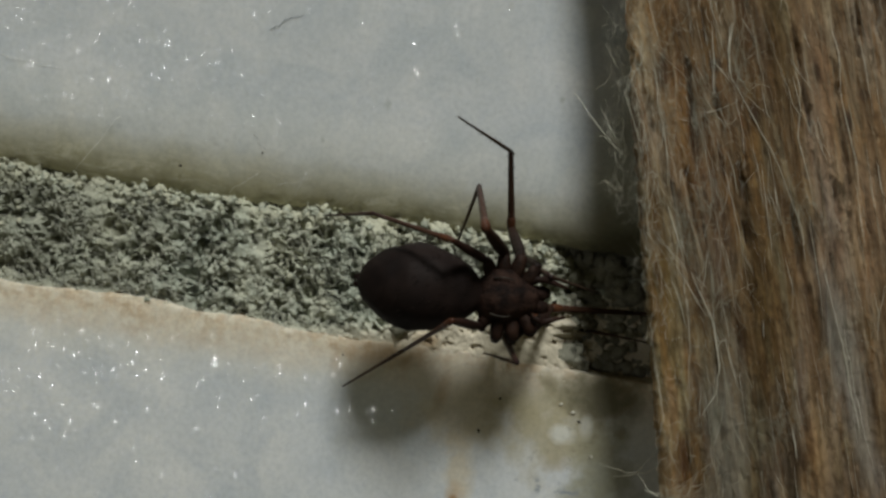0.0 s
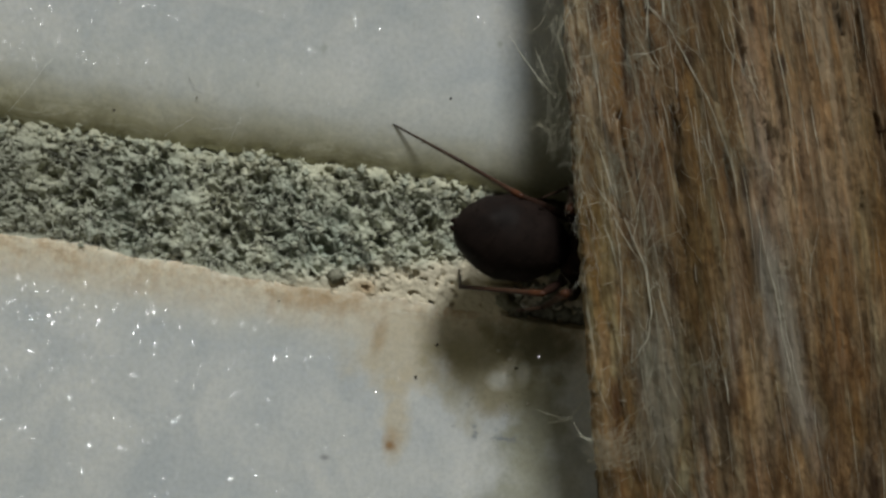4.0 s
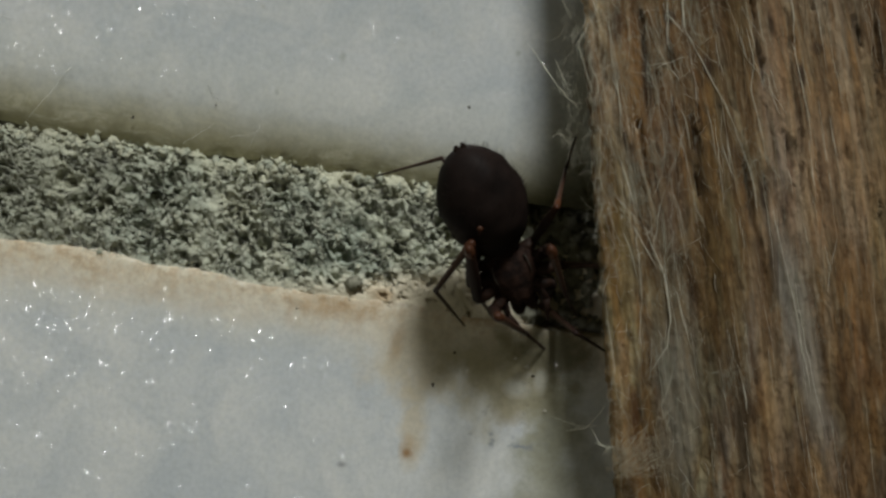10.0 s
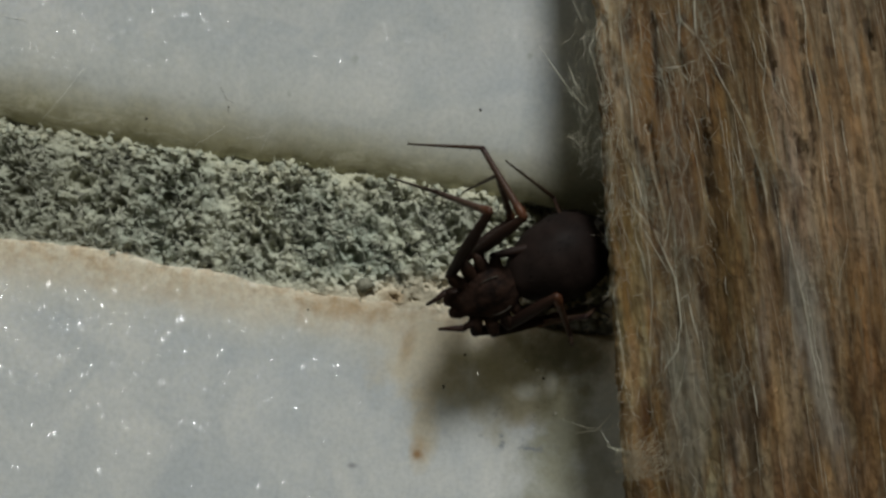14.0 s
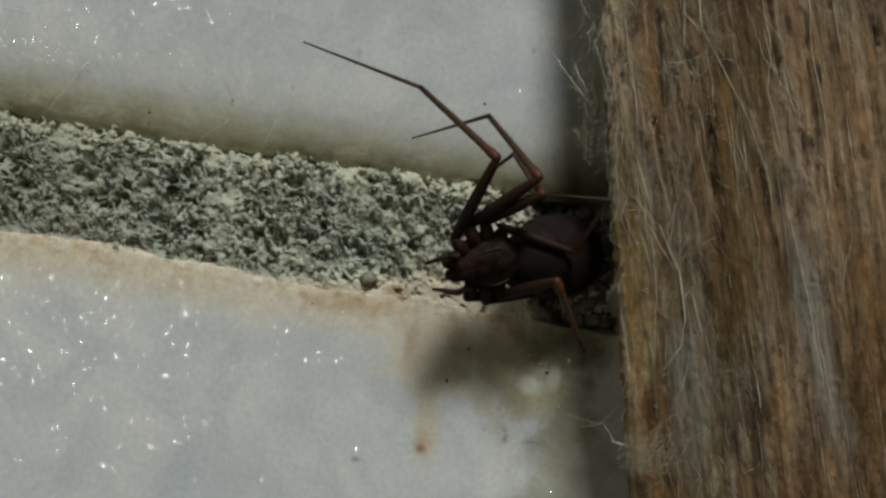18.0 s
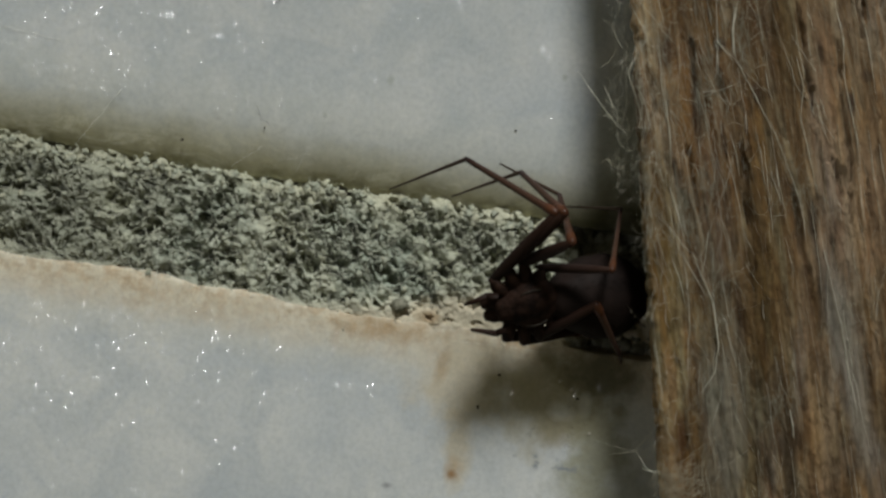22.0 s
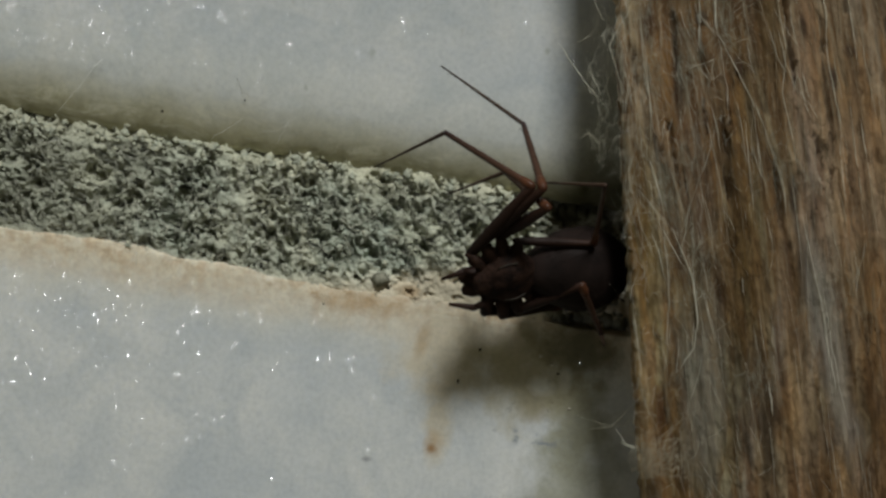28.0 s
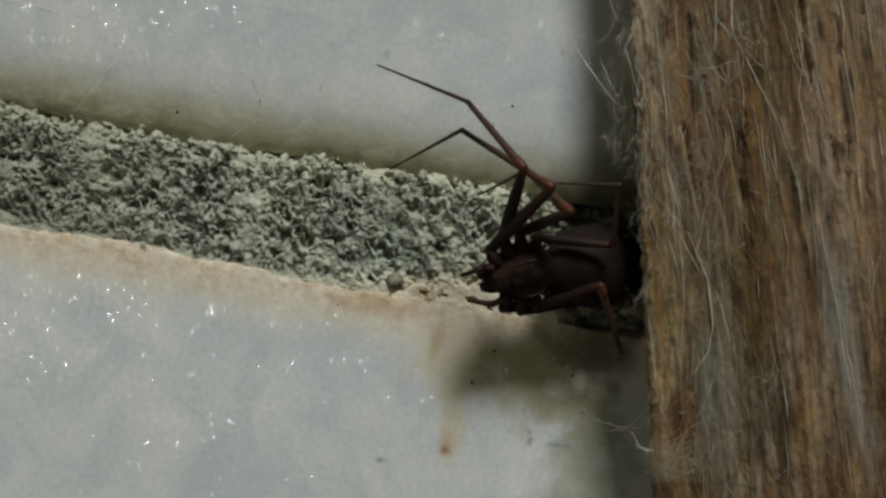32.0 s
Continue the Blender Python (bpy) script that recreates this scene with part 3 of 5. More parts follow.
# the porous skin: grains on a loose net, tied to their neighbours by stubby bent threads
rng = random.Random(5)
STEP = 0.205
grains, places = {}, []
for i in range(int(24.5 / STEP)):
    for j in range(int(4.9 / STEP)):
        s = -18.6 + (i + rng.uniform(-0.46, 0.46)) * STEP
        w = -4.3 + (j + rng.uniform(-0.46, 0.46)) * STEP
        pick, turn, size = rng.random(), rng.random(), rng.random()
        if not joint_low(s) + 0.03 < w < joint_high(s) + 0.06:
            continue
        bare = fr(s * 0.9, w * 1.3, 15.0, 3) + 0.35 * fr(s * 3.0, w * 3.4, 19.0, 2)
        if pick < 0.10 + 1.1 * max(0.0, bare) or pick < powdered(s, w) * 0.9:
            continue
        sunk = grout_depth(s, w) - crest(s, w)
        if sunk > 0.30 and size < 0.82:      # the pits stay open, with a few bridges
            continue
        y = crest(s, w) + 0.13 * (turn - 0.30)
        grains[(i, j)] = (s, y, w)
        places.append((s, y, w, size))
lines, lumps = [], []
for (i, j), a in grains.items():
    for di, dj in ((1, 0), (0, 1), (1, 1), (1, -1), (2, 1), (1, -2)):
        b = grains.get((i + di, j + dj))
        if b is None or rng.random() > (0.24 if abs(di) + abs(dj) < 3 else 0.12):
            continue
        r = rng.choice((0.007, 0.010, 0.013, 0.017, 0.024))
        mid = [(a[k] + b[k]) / 2 + rng.uniform(-0.05, 0.05) for k in range(3)]
        q1 = [a[k] * 0.65 + mid[k] * 0.35 + rng.uniform(-0.02, 0.02) for k in range(3)]
        q2 = [b[k] * 0.65 + mid[k] * 0.35 + rng.uniform(-0.02, 0.02) for k in range(3)]
        lines.append(([a, q1, mid, q2, b], r * 1.25, r * rng.uniform(0.7, 1.25)))
    if rng.random() < 0.2:      # a stalk that runs down into the bed
        lines.append(([a, (a[0] + rng.uniform(-0.1, 0.1), a[1] + 0.2, a[2] + rng.uniform(-0.1, 0.1)), (a[0] + rng.uniform(-0.2, 0.2), a[1] + 0.5, a[2] + rng.uniform(-0.2, 0.2))], 0.022, 0.018))
    if rng.random() < 0.4:       # a bristling tip
        t, e = rng.uniform(0, 6.28), rng.uniform(0.08, 0.24)
        lines.append(([a, (a[0] + math.cos(t) * e * 0.5, a[1] - e * 0.4, a[2] + math.sin(t) * e * 0.5), (a[0] + math.cos(t) * e, a[1] - e * 0.45, a[2] + math.sin(t) * e)], 0.016, 0.009))
shapes = []
for _ in range(24):      # thin broken flakes, tilted every way
    vs, fs = blob(1.0, rng, (1.25, rng.uniform(0.3, 0.55), rng.uniform(0.6, 1.0)), 0.7, 2)
    tilt = pose(0, 0, 0, rng.uniform(-80, 80), rng.uniform(0, 360), rng.uniform(-80, 80))
    shapes.append(([tilt @ v for v in vs], fs))
for k, (s, y, w, size) in enumerate(places):
    if size < 0.52 and w < joint_high(s) - 0.4:
        continue
    r = 0.030 + 0.070 * size ** 3.0 + (0.03 if w > joint_high(s) - 0.5 else 0.0)
    vs, fs = shapes[k % 24]
    lumps.append((([v * r for v in vs], fs), (s, y, w)))
tagged(piece("grout_threads", tubes("grout_threads", lines, FIBRE, 4), wall, "pale mineral threads tying the grout's grains"), kind="stuff")
tagged(piece("grout_grains", joined("grout_grains", lumps, GROUT), wall, "fine crumbly grains of grey grout"), kind="stuff")

# long thin threads across the pits, and dust threads that climb on to the upper tile
lines = []
for k in range(1100):
    s = rng.uniform(-17.5, 4.0)
    w = rng.uniform(joint_low(s) + 0.1, joint_high(s))
    a, ln = rng.uniform(0, math.pi), rng.uniform(0.3, 0.95)
    s2, w2 = s + ln * math.cos(a), w + ln * math.sin(a)
    if not joint_low(s2) + 0.1 < w2 < joint_high(s2) or (powdered(s, w) > 0.3 and k % 4):
        continue
    y0, y2 = crest(s, w) + 0.02, crest(s2, w2) + 0.02
    ym = (y0 + y2) / 2 - rng.uniform(0.0, 0.08)
    r = rng.uniform(0.006, 0.012)
    jx, jw = rng.uniform(-0.05, 0.05), rng.uniform(-0.05, 0.05)
    lines.append(([(s, y0, w), (s * 0.7 + s2 * 0.3 + jx, ym, w * 0.7 + w2 * 0.3 + jw), (s * 0.3 + s2 * 0.7 - jw, ym, w * 0.3 + w2 * 0.7 + jx), (s2, y2, w2)], r, r * 0.7))
for k in range(520):
    s = rng.uniform(-17.5, 4.0)
    w = joint_high(s) + rng.uniform(-0.1, 0.15)
    a, ln = rng.uniform(0.15, 3.0), rng.uniform(0.25, 0.9)
    pts = []
    for q in range(5):
        f = q / 4
        ww = w + ln * f * math.sin(a) * 0.9
        back = 0.85 * max(0.0, 1 - (ww - 0.66) / 2.6) ** 2.2
        pts.append((s + ln * f * math.cos(a) + 0.06 * fr(k, f * 3, 1), back - 0.05, ww))
    r = rng.uniform(0.004, 0.009)
    lines.append((pts, r, r * 0.6))
for k in range(300):      # a torn net of fibres along the lower rim
    s = rng.uniform(-17.5, -2.0)
    w = joint_low(s) + rng.uniform(0.05, 0.50)
    a, ln = rng.choice((-1.6, -0.7, -2.4, 0.2)) + rng.gauss(0, 0.35), rng.uniform(0.2, 0.55)
    pts = []
    for q in range(5):
        f = q / 4
        ww = w + ln * f * math.sin(a)
        if ww < joint_low(s) - 0.05:
            break
        pts.append((s + ln * f * math.cos(a) + 0.05 * fr(k, f * 3, 1), min(crest(s, ww), 0.1) - 0.06, ww))
    r = rng.uniform(0.005, 0.010)
    if len(pts) > 1:
        lines.append((pts, r, r * 0.7))
tagged(piece("grout_fibres", tubes("grout_fibres", lines, FIBRE, 3), wall, "thin pale fibres over the grout"), kind="stuff")

deep = []
for _ in range(190):      # crumbs on the floor of the hollow joint
    s, w, r = rng.uniform(4.6, 8.5), rng.uniform(-3.4, 0.5), rng.uniform(0.08, 0.34)
    deep.append((blob(r, rng, (1, 1, 1), 0.5, 2), (s, min(2.35, crest(s, w) + 0.2) - r * 0.5, w)))
tagged(piece("mortar_crumbs", joined("mortar_crumbs", deep, MORTAR), wall, "dark mortar crumbs in the hollow joint"), kind="stuff")
shapes = [joined("grout_crumb", [(blob(0.9, rng, (1, 0.8, 0.9), 0.62, 3), (0, 0, 0))], GROUT) for _ in range(8)]
for k in range(150):
    s = rng.uniform(-17, 3.9)
    top = k < 105
    w = joint_high(s) + rng.uniform(-0.30, 0.06) if top else rng.uniform(joint_low(s) + 0.2, joint_high(s) - 0.3)
    r = rng.uniform(0.09, 0.20) if top else rng.uniform(0.08, 0.14)
    if powdered(s, w) > 0.4:
        s -= 9.0
        w = rng.uniform(joint_low(s) + 0.2, joint_high(s) - 0.2)
    ob = piece("grout_crumb", shapes[k % 8], wall, m=pose(s * MM, (crest(s, min(w, joint_high(s) - 0.1)) + 0.03) * MM, w * MM, rng.uniform(0, 360), rng.uniform(0, 360), rng.uniform(0, 360)))
    ob.scale = (r, r, r)

# ---- the wooden board ----
LEAN_W = 0.0695            # the board's edge drifts to the right on its way down


def board_edge(z):
    bow = 0.008 * (min(10.0, max(-12.0, z)) - 2.0) ** 2     # the board's face is bowed
    return (6.09 - LEAN_W * z) * (1 + bow / 37.0) + 0.09 * fr(z * 0.6, 1.0, 1.0) + 0.09 * fr(z * 3.1, 4.0, 1.0)


def board_height(x, z):
    """How far the board's face stands off the tiles, mm."""
    xx = x + 0.145 * z
    h = 4.25 - 0.008 * (min(10.0, max(-12.0, z)) - 2.0) ** 2 + 0.12 * fr(xx * 0.9, z * 0.06, 2.0) + 0.07 * fr(xx * 4.5, z * 0.35, 5.0) + 0.06 * fr(xx * 10, z * 0.8, 8.0) + 0.025 * fr(xx * 8, z * 5, 3.0)
    crack = fr(xx * 3.2, z * 0.34, 21.0, 3)
    if crack > 0.40 and z > -1.5:
        h -= min(0.22, (crack - 0.40) * 2.0) * min(1.0, (z + 1.5) / 2.0)
    return h


bx = [0.0, 0.02, 0.06, 0.12] + [0.2 + 0.065 * i for i in range(190)] + [13.5, 16, 20, 26, 34]
bz = [-150, -100, -60, -40, -30, -24, -18] + [-15 + 0.11 * i for i in range(255)] + [16, 20, 28, 40, 60, 100, 150]
bv = []
for dx in bx:
    for z in bz:
        x = board_edge(z) + dx
        bv.append((x * MM, -(board_height(x, z) - 0.30 * max(0, 1 - dx / 0.22) ** 2) * MM, z * MM))
bf = [f[::-1] for f in grid_faces(len(bx), len(bz))]
n0 = len(bv)
# left flank, rebate behind it, and the back
ring = [(0.05, 3.4), (0.3, 3.1), (2.8, 3.0), (8.0, 2.9), (8.2, -0.05), (34.0, -0.05)]
for k, (dx, h) in enumerate(ring):
    for z in bz:
        bv.append(((board_edge(z) + dx + (0.05 * fr(z * 4, dx * 3, 3) if k < 3 else 0)) * MM, -h * MM, z * MM))
nb = len(bz)
for j in range(nb - 1):
    bf.append((j, j + 1, n0 + j + 1, n0 + j)[::-1])
    for k in range(len(ring) - 1):
        a, b = n0 + k * nb + j, n0 + (k + 1) * nb + j
        bf.append((a, a + 1, b + 1, b)[::-1])
board = tagged(new("wooden_board"), "brown weathered wooden board with grey fibres beside the tiles", "board")
piece("plank", mesh_of("plank", bv, bf, WOOD), board)

# torn wood fibres along the grain: the larger splinters one by one, the fine fuzz as one mass
lines, big = [], []
for k in range(400):
    z = rng.uniform(-10.5, 11)
    dx = rng.uniform(0.15, 12.0)
    x = board_edge(z) + dx
    if z < 0.5 and rng.random() < 0.55:
        z += 8.5
    length = rng.uniform(0.8, 5.2)
    lean = rng.gauss(0.17, 0.07)
    pts, lift = [], rng.uniform(0.0, 0.05)
    wob = rng.uniform(0, 90)
    for q in range(9):
        f = q / 8
        zz = z - length * f
        px = max(board_edge(zz) + 0.1, x + lean * length * f + 0.06 * fr(wob, f * 2.0, 0) + 0.015 * fr(wob, f * 9.0, 4))
        pts.append((px, -(board_height(px, zz) + rng.uniform(-0.012, 0.012) + lift * math.sin(f * math.pi)), zz))
    r = rng.uniform(0.003, 0.009)
    (big if k < 150 else lines).append((pts, r * (1.4 if k < 150 else 1), r * 0.5))
for ln in big:
    piece("splinter", tubes("splinter", [ln], SPLINTER, 4, True), board)
pale = []
for k in range(85):      # long straight silk laid along the grain
    z, dx, length, lean = rng.uniform(-8.5, 10.5), rng.uniform(0.4, 10.5), rng.uniform(1.0, 4.2), rng.gauss(0.19, 0.05)
    pts = []
    for q in range(9):
        zz, x = z - length * q / 8, board_edge(z) + dx + lean * length * q / 8 + 0.02 * fr(k * 3.1, q * 0.4, 2)
        pts.append((x, -(board_height(x, zz) + 0.03 + 0.02 * fr(k, q * 0.6, 5)), zz))
    r = rng.uniform(0.0028, 0.0068)
    pale.append((pts, r, r * 0.6))
tagged(piece("wood_fuzz", tubes("wood_fuzz", lines, SPLINTER, 4, True), board, "torn pale wood fibres along the grain"), kind="stuff")


# ---- cobwebs and lint ----
def thread(points, h, sag=0.0, wobble=0.05, seed=0):
    """A curved strand through a few places (x, z mm) at height h."""
    out = []
    for (x0, z0), (x1, z1) in zip(points, points[1:]):
        for k in range(6):
            f = k / 6
            out.append((x0 + (x1 - x0) * f, z0 + (z1 - z0) * f))
    out.append(points[-1])
    n = len(out) - 1
    res = []
    for i, (x, z) in enumerate(out):
        f = i / n
        hh = h[0] + (h[1] - h[0]) * f - sag * math.sin(f * math.pi)
        res.append((x + wobble * fr(i * 0.5, seed, 0), -hh + wobble * 0.5 * fr(i * 0.5, seed, 7), z + wobble * fr(i * 0.5, seed, 3)))
    return res


web_lines = list(pale)
web = tagged(new("cobweb"), "dusty pale cobweb threads clinging to the board", "cobweb")
strands = []


def strand(places, h, r):
    """A thread of the cobweb through a few places (x, z) from height h[0] to h[1]; above 4 mm it lies on the board."""
    k = len(strands)
    on = [board_height(x, z) + 0.06 if v > 4.0 else v for (x, z), v in ((places[0], h[0]), (places[-1], h[1]))]
    line = thread(places, on, 0.0, 0.028, k * 3.3)
    if min(on) > 3.4 and places[0][0] > 6.2:
        line = [(x, -(board_height(x, z) + 0.035 + 0.06 * abs(fr(x * 2, z * 0.7, k))), z) for x, y, z in line]
    strands.append(piece("thread", tubes("thread", [(line, r * 0.42, r * 0.34)], SILK, 5, True), web))


strand(((4.14, 4.99), (5.01, 3.56), (5.50, 2.81)), (2.60, 4.10), 0.022)
strand(((5.04, 4.61), (5.37, 3.29)), (2.20, 3.80), 0.014)
strand(((5.22, 6.45), (5.39, 5.50)), (2.50, 3.90), 0.014)
strand(((4.63, 4.95), (5.09, 5.17), (5.30, 5.58), (5.16, 5.79)), (3.00, 3.40), 0.016)
strand(((5.56, 6.85), (6.09, 5.81), (5.52, 4.77), (6.06, 3.04), (6.42, 2.35), (6.83, 1.88)), (4.20, 4.25), 0.024)
strand(((6.63, 4.32), (6.76, 3.16), (6.84, 1.89)), (4.20, 4.20), 0.020)
strand(((4.81, 2.00), (5.06, 2.14), (5.23, 2.02)), (3.00, 3.20), 0.020)
strand(((8.80, 5.12), (9.64, 3.63), (10.25, 2.48)), (4.30, 4.25), 0.024)
strand(((12.04, 4.91), (12.32, 3.53), (12.59, 2.37)), (4.30, 4.20), 0.022)
strand(((9.07, 3.52), (9.16, 2.48)), (4.25, 4.20), 0.018)
strand(((8.84, 6.91), (8.68, 6.05), (8.75, 5.13)), (4.25, 4.25), 0.040)
strand(((9.91, 1.78), (10.10, 1.20), (10.29, 0.74)), (4.25, 4.20), 0.018)
strand(((7.79, 4.15), (8.25, 4.21), (8.77, 4.38)), (4.20, 4.25), 0.026)
strand(((8.25, 4.20), (8.62, 3.63)), (4.25, 4.20), 0.016)
strand(((10.66, 5.25), (10.86, 4.22), (11.41, 3.18)), (4.25, 4.20), 0.018)
strand(((11.21, 3.99), (11.66, 2.60)), (4.25, 4.20), 0.016)
strand(((6.83, 1.30), (7.08, 0.49), (7.39, -0.44)), (4.25, 4.20), 0.030)
strand(((7.55, -0.70), (8.21, -2.22), (8.41, -3.51), (8.36, -4.45), (7.90, -5.16)), (4.30, 4.30), 0.036)
strand(((7.27, -0.82), (7.99, -1.99)), (4.25, 4.25), 0.022)
strand(((8.64, -2.93), (9.09, -4.46)), (4.25, 4.20), 0.022)
strand(((7.41, -1.53), (7.54, -2.94), (7.50, -4.35)), (4.20, 4.20), 0.020)
strand(((11.94, -1.97), (12.40, -3.85), (12.86, -5.86)), (4.30, 4.25), 0.030)
strand(((6.51, -3.54), (6.76, -5.07), (6.64, -5.77)), (4.10, 4.20), 0.020)
strand(((5.58, -7.59), (6.11, -7.22), (6.46, -6.31)), (1.00, 3.90), 0.024)
strand(((6.27, -7.59), (6.66, -7.70), (7.39, -7.33)), (3.00, 4.10), 0.028)
strand(((10.74, -5.51), (10.95, -6.58)), (4.25, 4.20), 0.036)
strand(((5.89, -3.18), (6.16, -2.75)), (2.00, 2.60), 0.014)
strand(((11.78, 7.07), (12.04, 5.97), (12.12, 4.40)), (4.25, 4.22), 0.022)
strand(((10.59, 6.32), (10.86, 4.75), (10.79, 3.37), (11.15, 1.89), (11.35, 0.96)), (4.25, 4.22), 0.020)
strand(((9.65, 2.61), (9.81, 1.31), (10.02, -0.17)), (4.25, 4.22), 0.018)
strand(((10.08, 1.88), (10.24, 0.67)), (4.25, 4.22), 0.016)
strand(((6.43, 6.10), (6.55, 4.35), (6.80, 2.96), (6.87, 1.85)), (4.25, 4.22), 0.018)
strand(((8.17, 7.04), (8.24, 5.65), (8.76, 5.06)), (4.25, 4.22), 0.020)
strand(((8.73, 6.86), (8.67, 5.20)), (4.25, 4.22), 0.026)
strand(((10.24, 5.67), (10.63, 4.38), (11.20, 3.65), (11.88, 2.63)), (4.25, 4.22), 0.016)
strand(((12.54, 1.90), (12.82, -0.05)), (4.25, 4.22), 0.020)
strand(((8.62, 2.98), (8.97, 1.59)), (4.25, 4.22), 0.016)
strand(((11.38, 4.02), (11.59, 3.19)), (4.25, 4.22), 0.016)
strand(((10.79, 1.14), (11.03, -0.40)), (4.25, 4.22), 0.018)
strand(((9.10, 7.04), (9.48, 6.40)), (4.25, 4.22), 0.016)
strand(((13.18, 2.65), (13.39, 1.53)), (4.25, 4.22), 0.020)
strand(((10.96, 6.69), (11.15, 6.14)), (4.25, 4.22), 0.018)
strand(((9.69, 4.93), (9.85, 4.10)), (4.25, 4.22), 0.020)
strand(((9.40, 3.17), (9.56, 2.43), (9.77, 1.13)), (4.25, 4.22), 0.014)
strand(((12.72, 6.52), (12.89, 5.24), (13.10, 3.94)), (4.25, 4.22), 0.014)
strand(((7.45, 5.92), (7.75, 4.63)), (4.25, 4.22), 0.014)
strand(((7.76, 3.99), (8.41, 4.27), (8.60, 3.72)), (4.25, 4.22), 0.020)
strand(((7.27, 0.36), (7.47, -0.48)), (4.25, 4.22), 0.024)
strand(((9.91, 3.27), (10.69, 1.32), (10.85, 0.58)), (4.25, 4.22), 0.018)
strand(((11.80, 1.89), (12.11, 0.22)), (4.25, 4.22), 0.014)
strand(((12.30, 4.40), (12.61, 3.20)), (4.25, 4.22), 0.012)
strand(((8.00, -0.05), (7.96, -0.91), (7.83, -1.43)), (4.25, 4.22), 0.018)
strand(((6.93, -0.93), (7.19, -1.52), (7.34, -2.12), (7.47, -2.55)), (4.25, 4.22), 0.016)
strand(((8.54, 0.04), (8.70, -0.47), (8.82, -1.24)), (4.25, 4.22), 0.014)
strand(((11.51, -0.25), (11.65, -0.85), (11.81, -1.53), (12.01, -2.39)), (4.25, 4.22), 0.018)
strand(((12.21, -2.21), (12.39, -3.24), (12.59, -4.11), (12.90, -5.49), (13.39, -7.05)), (4.25, 4.22), 0.020)
strand(((13.09, -1.34), (13.28, -2.02), (13.23, -2.80)), (4.25, 4.22), 0.018)
strand(((9.72, -2.17), (9.81, -2.77)), (4.25, 4.22), 0.016)
strand(((10.40, -0.19), (10.60, -1.04), (10.65, -1.50)), (4.25, 4.22), 0.016)
strand(((6.00, 4.74), (6.11, 4.32)), (4.25, 4.22), 0.014)
strand(((8.26, 5.70), (8.23, 5.03), (8.17, 4.53)), (4.25, 4.22), 0.018)
strand(((7.18, 2.40), (7.40, 1.98)), (4.25, 4.22), 0.014)
strand(((5.08, 2.30), (5.30, 1.99), (5.41, 1.76)), (2.60, 3.40), 0.010)
strand(((6.18, -7.18), (6.46, -7.63), (7.08, -7.71)), (2.60, 4.10), 0.016)
strand(((5.17, -7.16), (5.90, -7.27), (6.44, -7.13), (6.79, -6.67)), (0.90, 3.60), 0.014)
for k in range(170):
    z = rng.uniform(-10, 9.5)
    if z < 0 and rng.random() < 0.5:
        z += 9.0
    x = board_edge(z) + abs(rng.gauss(0, 2.6)) + 0.03
    ln = rng.uniform(0.35, 2.2)
    a = max(-0.25, rng.gauss(0.15, 0.22 if k % 3 else 0.6))
    pts = thread(((x, z), (x + ln * 0.5 * math.sin(a) + rng.uniform(-0.05, 0.05), z - ln * 0.5), (x + ln * math.sin(a * 1.2), z - ln)), (board_height(x, z) + 0.04, board_height(x, z) + rng.uniform(0.02, 0.15)), 0, 0.035, k)
    r = rng.uniform(0.0022, 0.006)
    web_lines.append((pts, r, r * 0.6))
for k in range(620):      # tangles: thick on the board's upper edge, thin below
    z = rng.uniform(-9.5, 9.0)
    if z < -0.5 and rng.random() < 0.6:
        z += 8.0
    edge = rng.random() < 0.58
    x = board_edge(z) + (rng.uniform(-0.05, 0.35) if edge else abs(rng.gauss(0.3, 1.9)))
    a, turn, step = rng.uniform(0, 6.28), rng.uniform(-0.35, 0.35), rng.uniform(0.05, 0.13)
    h = board_height(x, z) - (rng.uniform(0.0, 1.2) if x < board_edge(z) + 0.05 else -0.03)
    pts = []
    for q in range(rng.choice((6, 8, 11))):
        pts.append((x, -h, z))
        a += turn + rng.uniform(-0.45, 0.45)
        x, z, h = x + step * math.cos(a) * 0.8, z + step * math.sin(a) * 1.2, h + rng.uniform(-0.02, 0.03)
        if x > board_edge(z) + 0.05:
            h = max(h, board_height(x, z) + 0.02)
    r = rng.uniform(0.0018, 0.0032) if edge else rng.uniform(0.0022, 0.0052)
    web_lines.append((pts, r, r * 0.6))
tagged(piece("fine_web", tubes("fine_web", web_lines, SILK, 4, True), web), kind="stuff")

# stray silk on the tiles and over the joint
SILKS = (
    ((-10.9, 4.5), (-12.4, 2.7), (0.02, 0.1)), ((-5.7, -1.9), (-5.6, -3.2), (0.1, 0.05)),
    ((-4.6, 2.55), (-5.05, 1.75), (0.25, 0.0)), ((-5.6, 2.15), (-4.5, 2.35), (0.05, 0.1)), ((-14.9, 6.6), (-12.9, 6.1), (0.03, 0.03)),
    ((0.4, -3.9), (3.4, -4.3), (0.1, 0.1)), ((-7.2, 1.9), (-6.2, 2.6), (0.1, 0.1)), ((-9.6, -0.2), (-9.7, -2.4), (0.3, 0.2)),
)
silk = tagged(new("silk_threads"), "fine stray silk threads across tiles and grout", "silk", kind="stuff")
piece("strands", tubes("strands", [(thread((a, b), h, -0.03, 0.10, 40 + k), 0.0045, 0.004) for k, (a, b, h) in enumerate(SILKS)], WHITE_SILK, 4), silk)


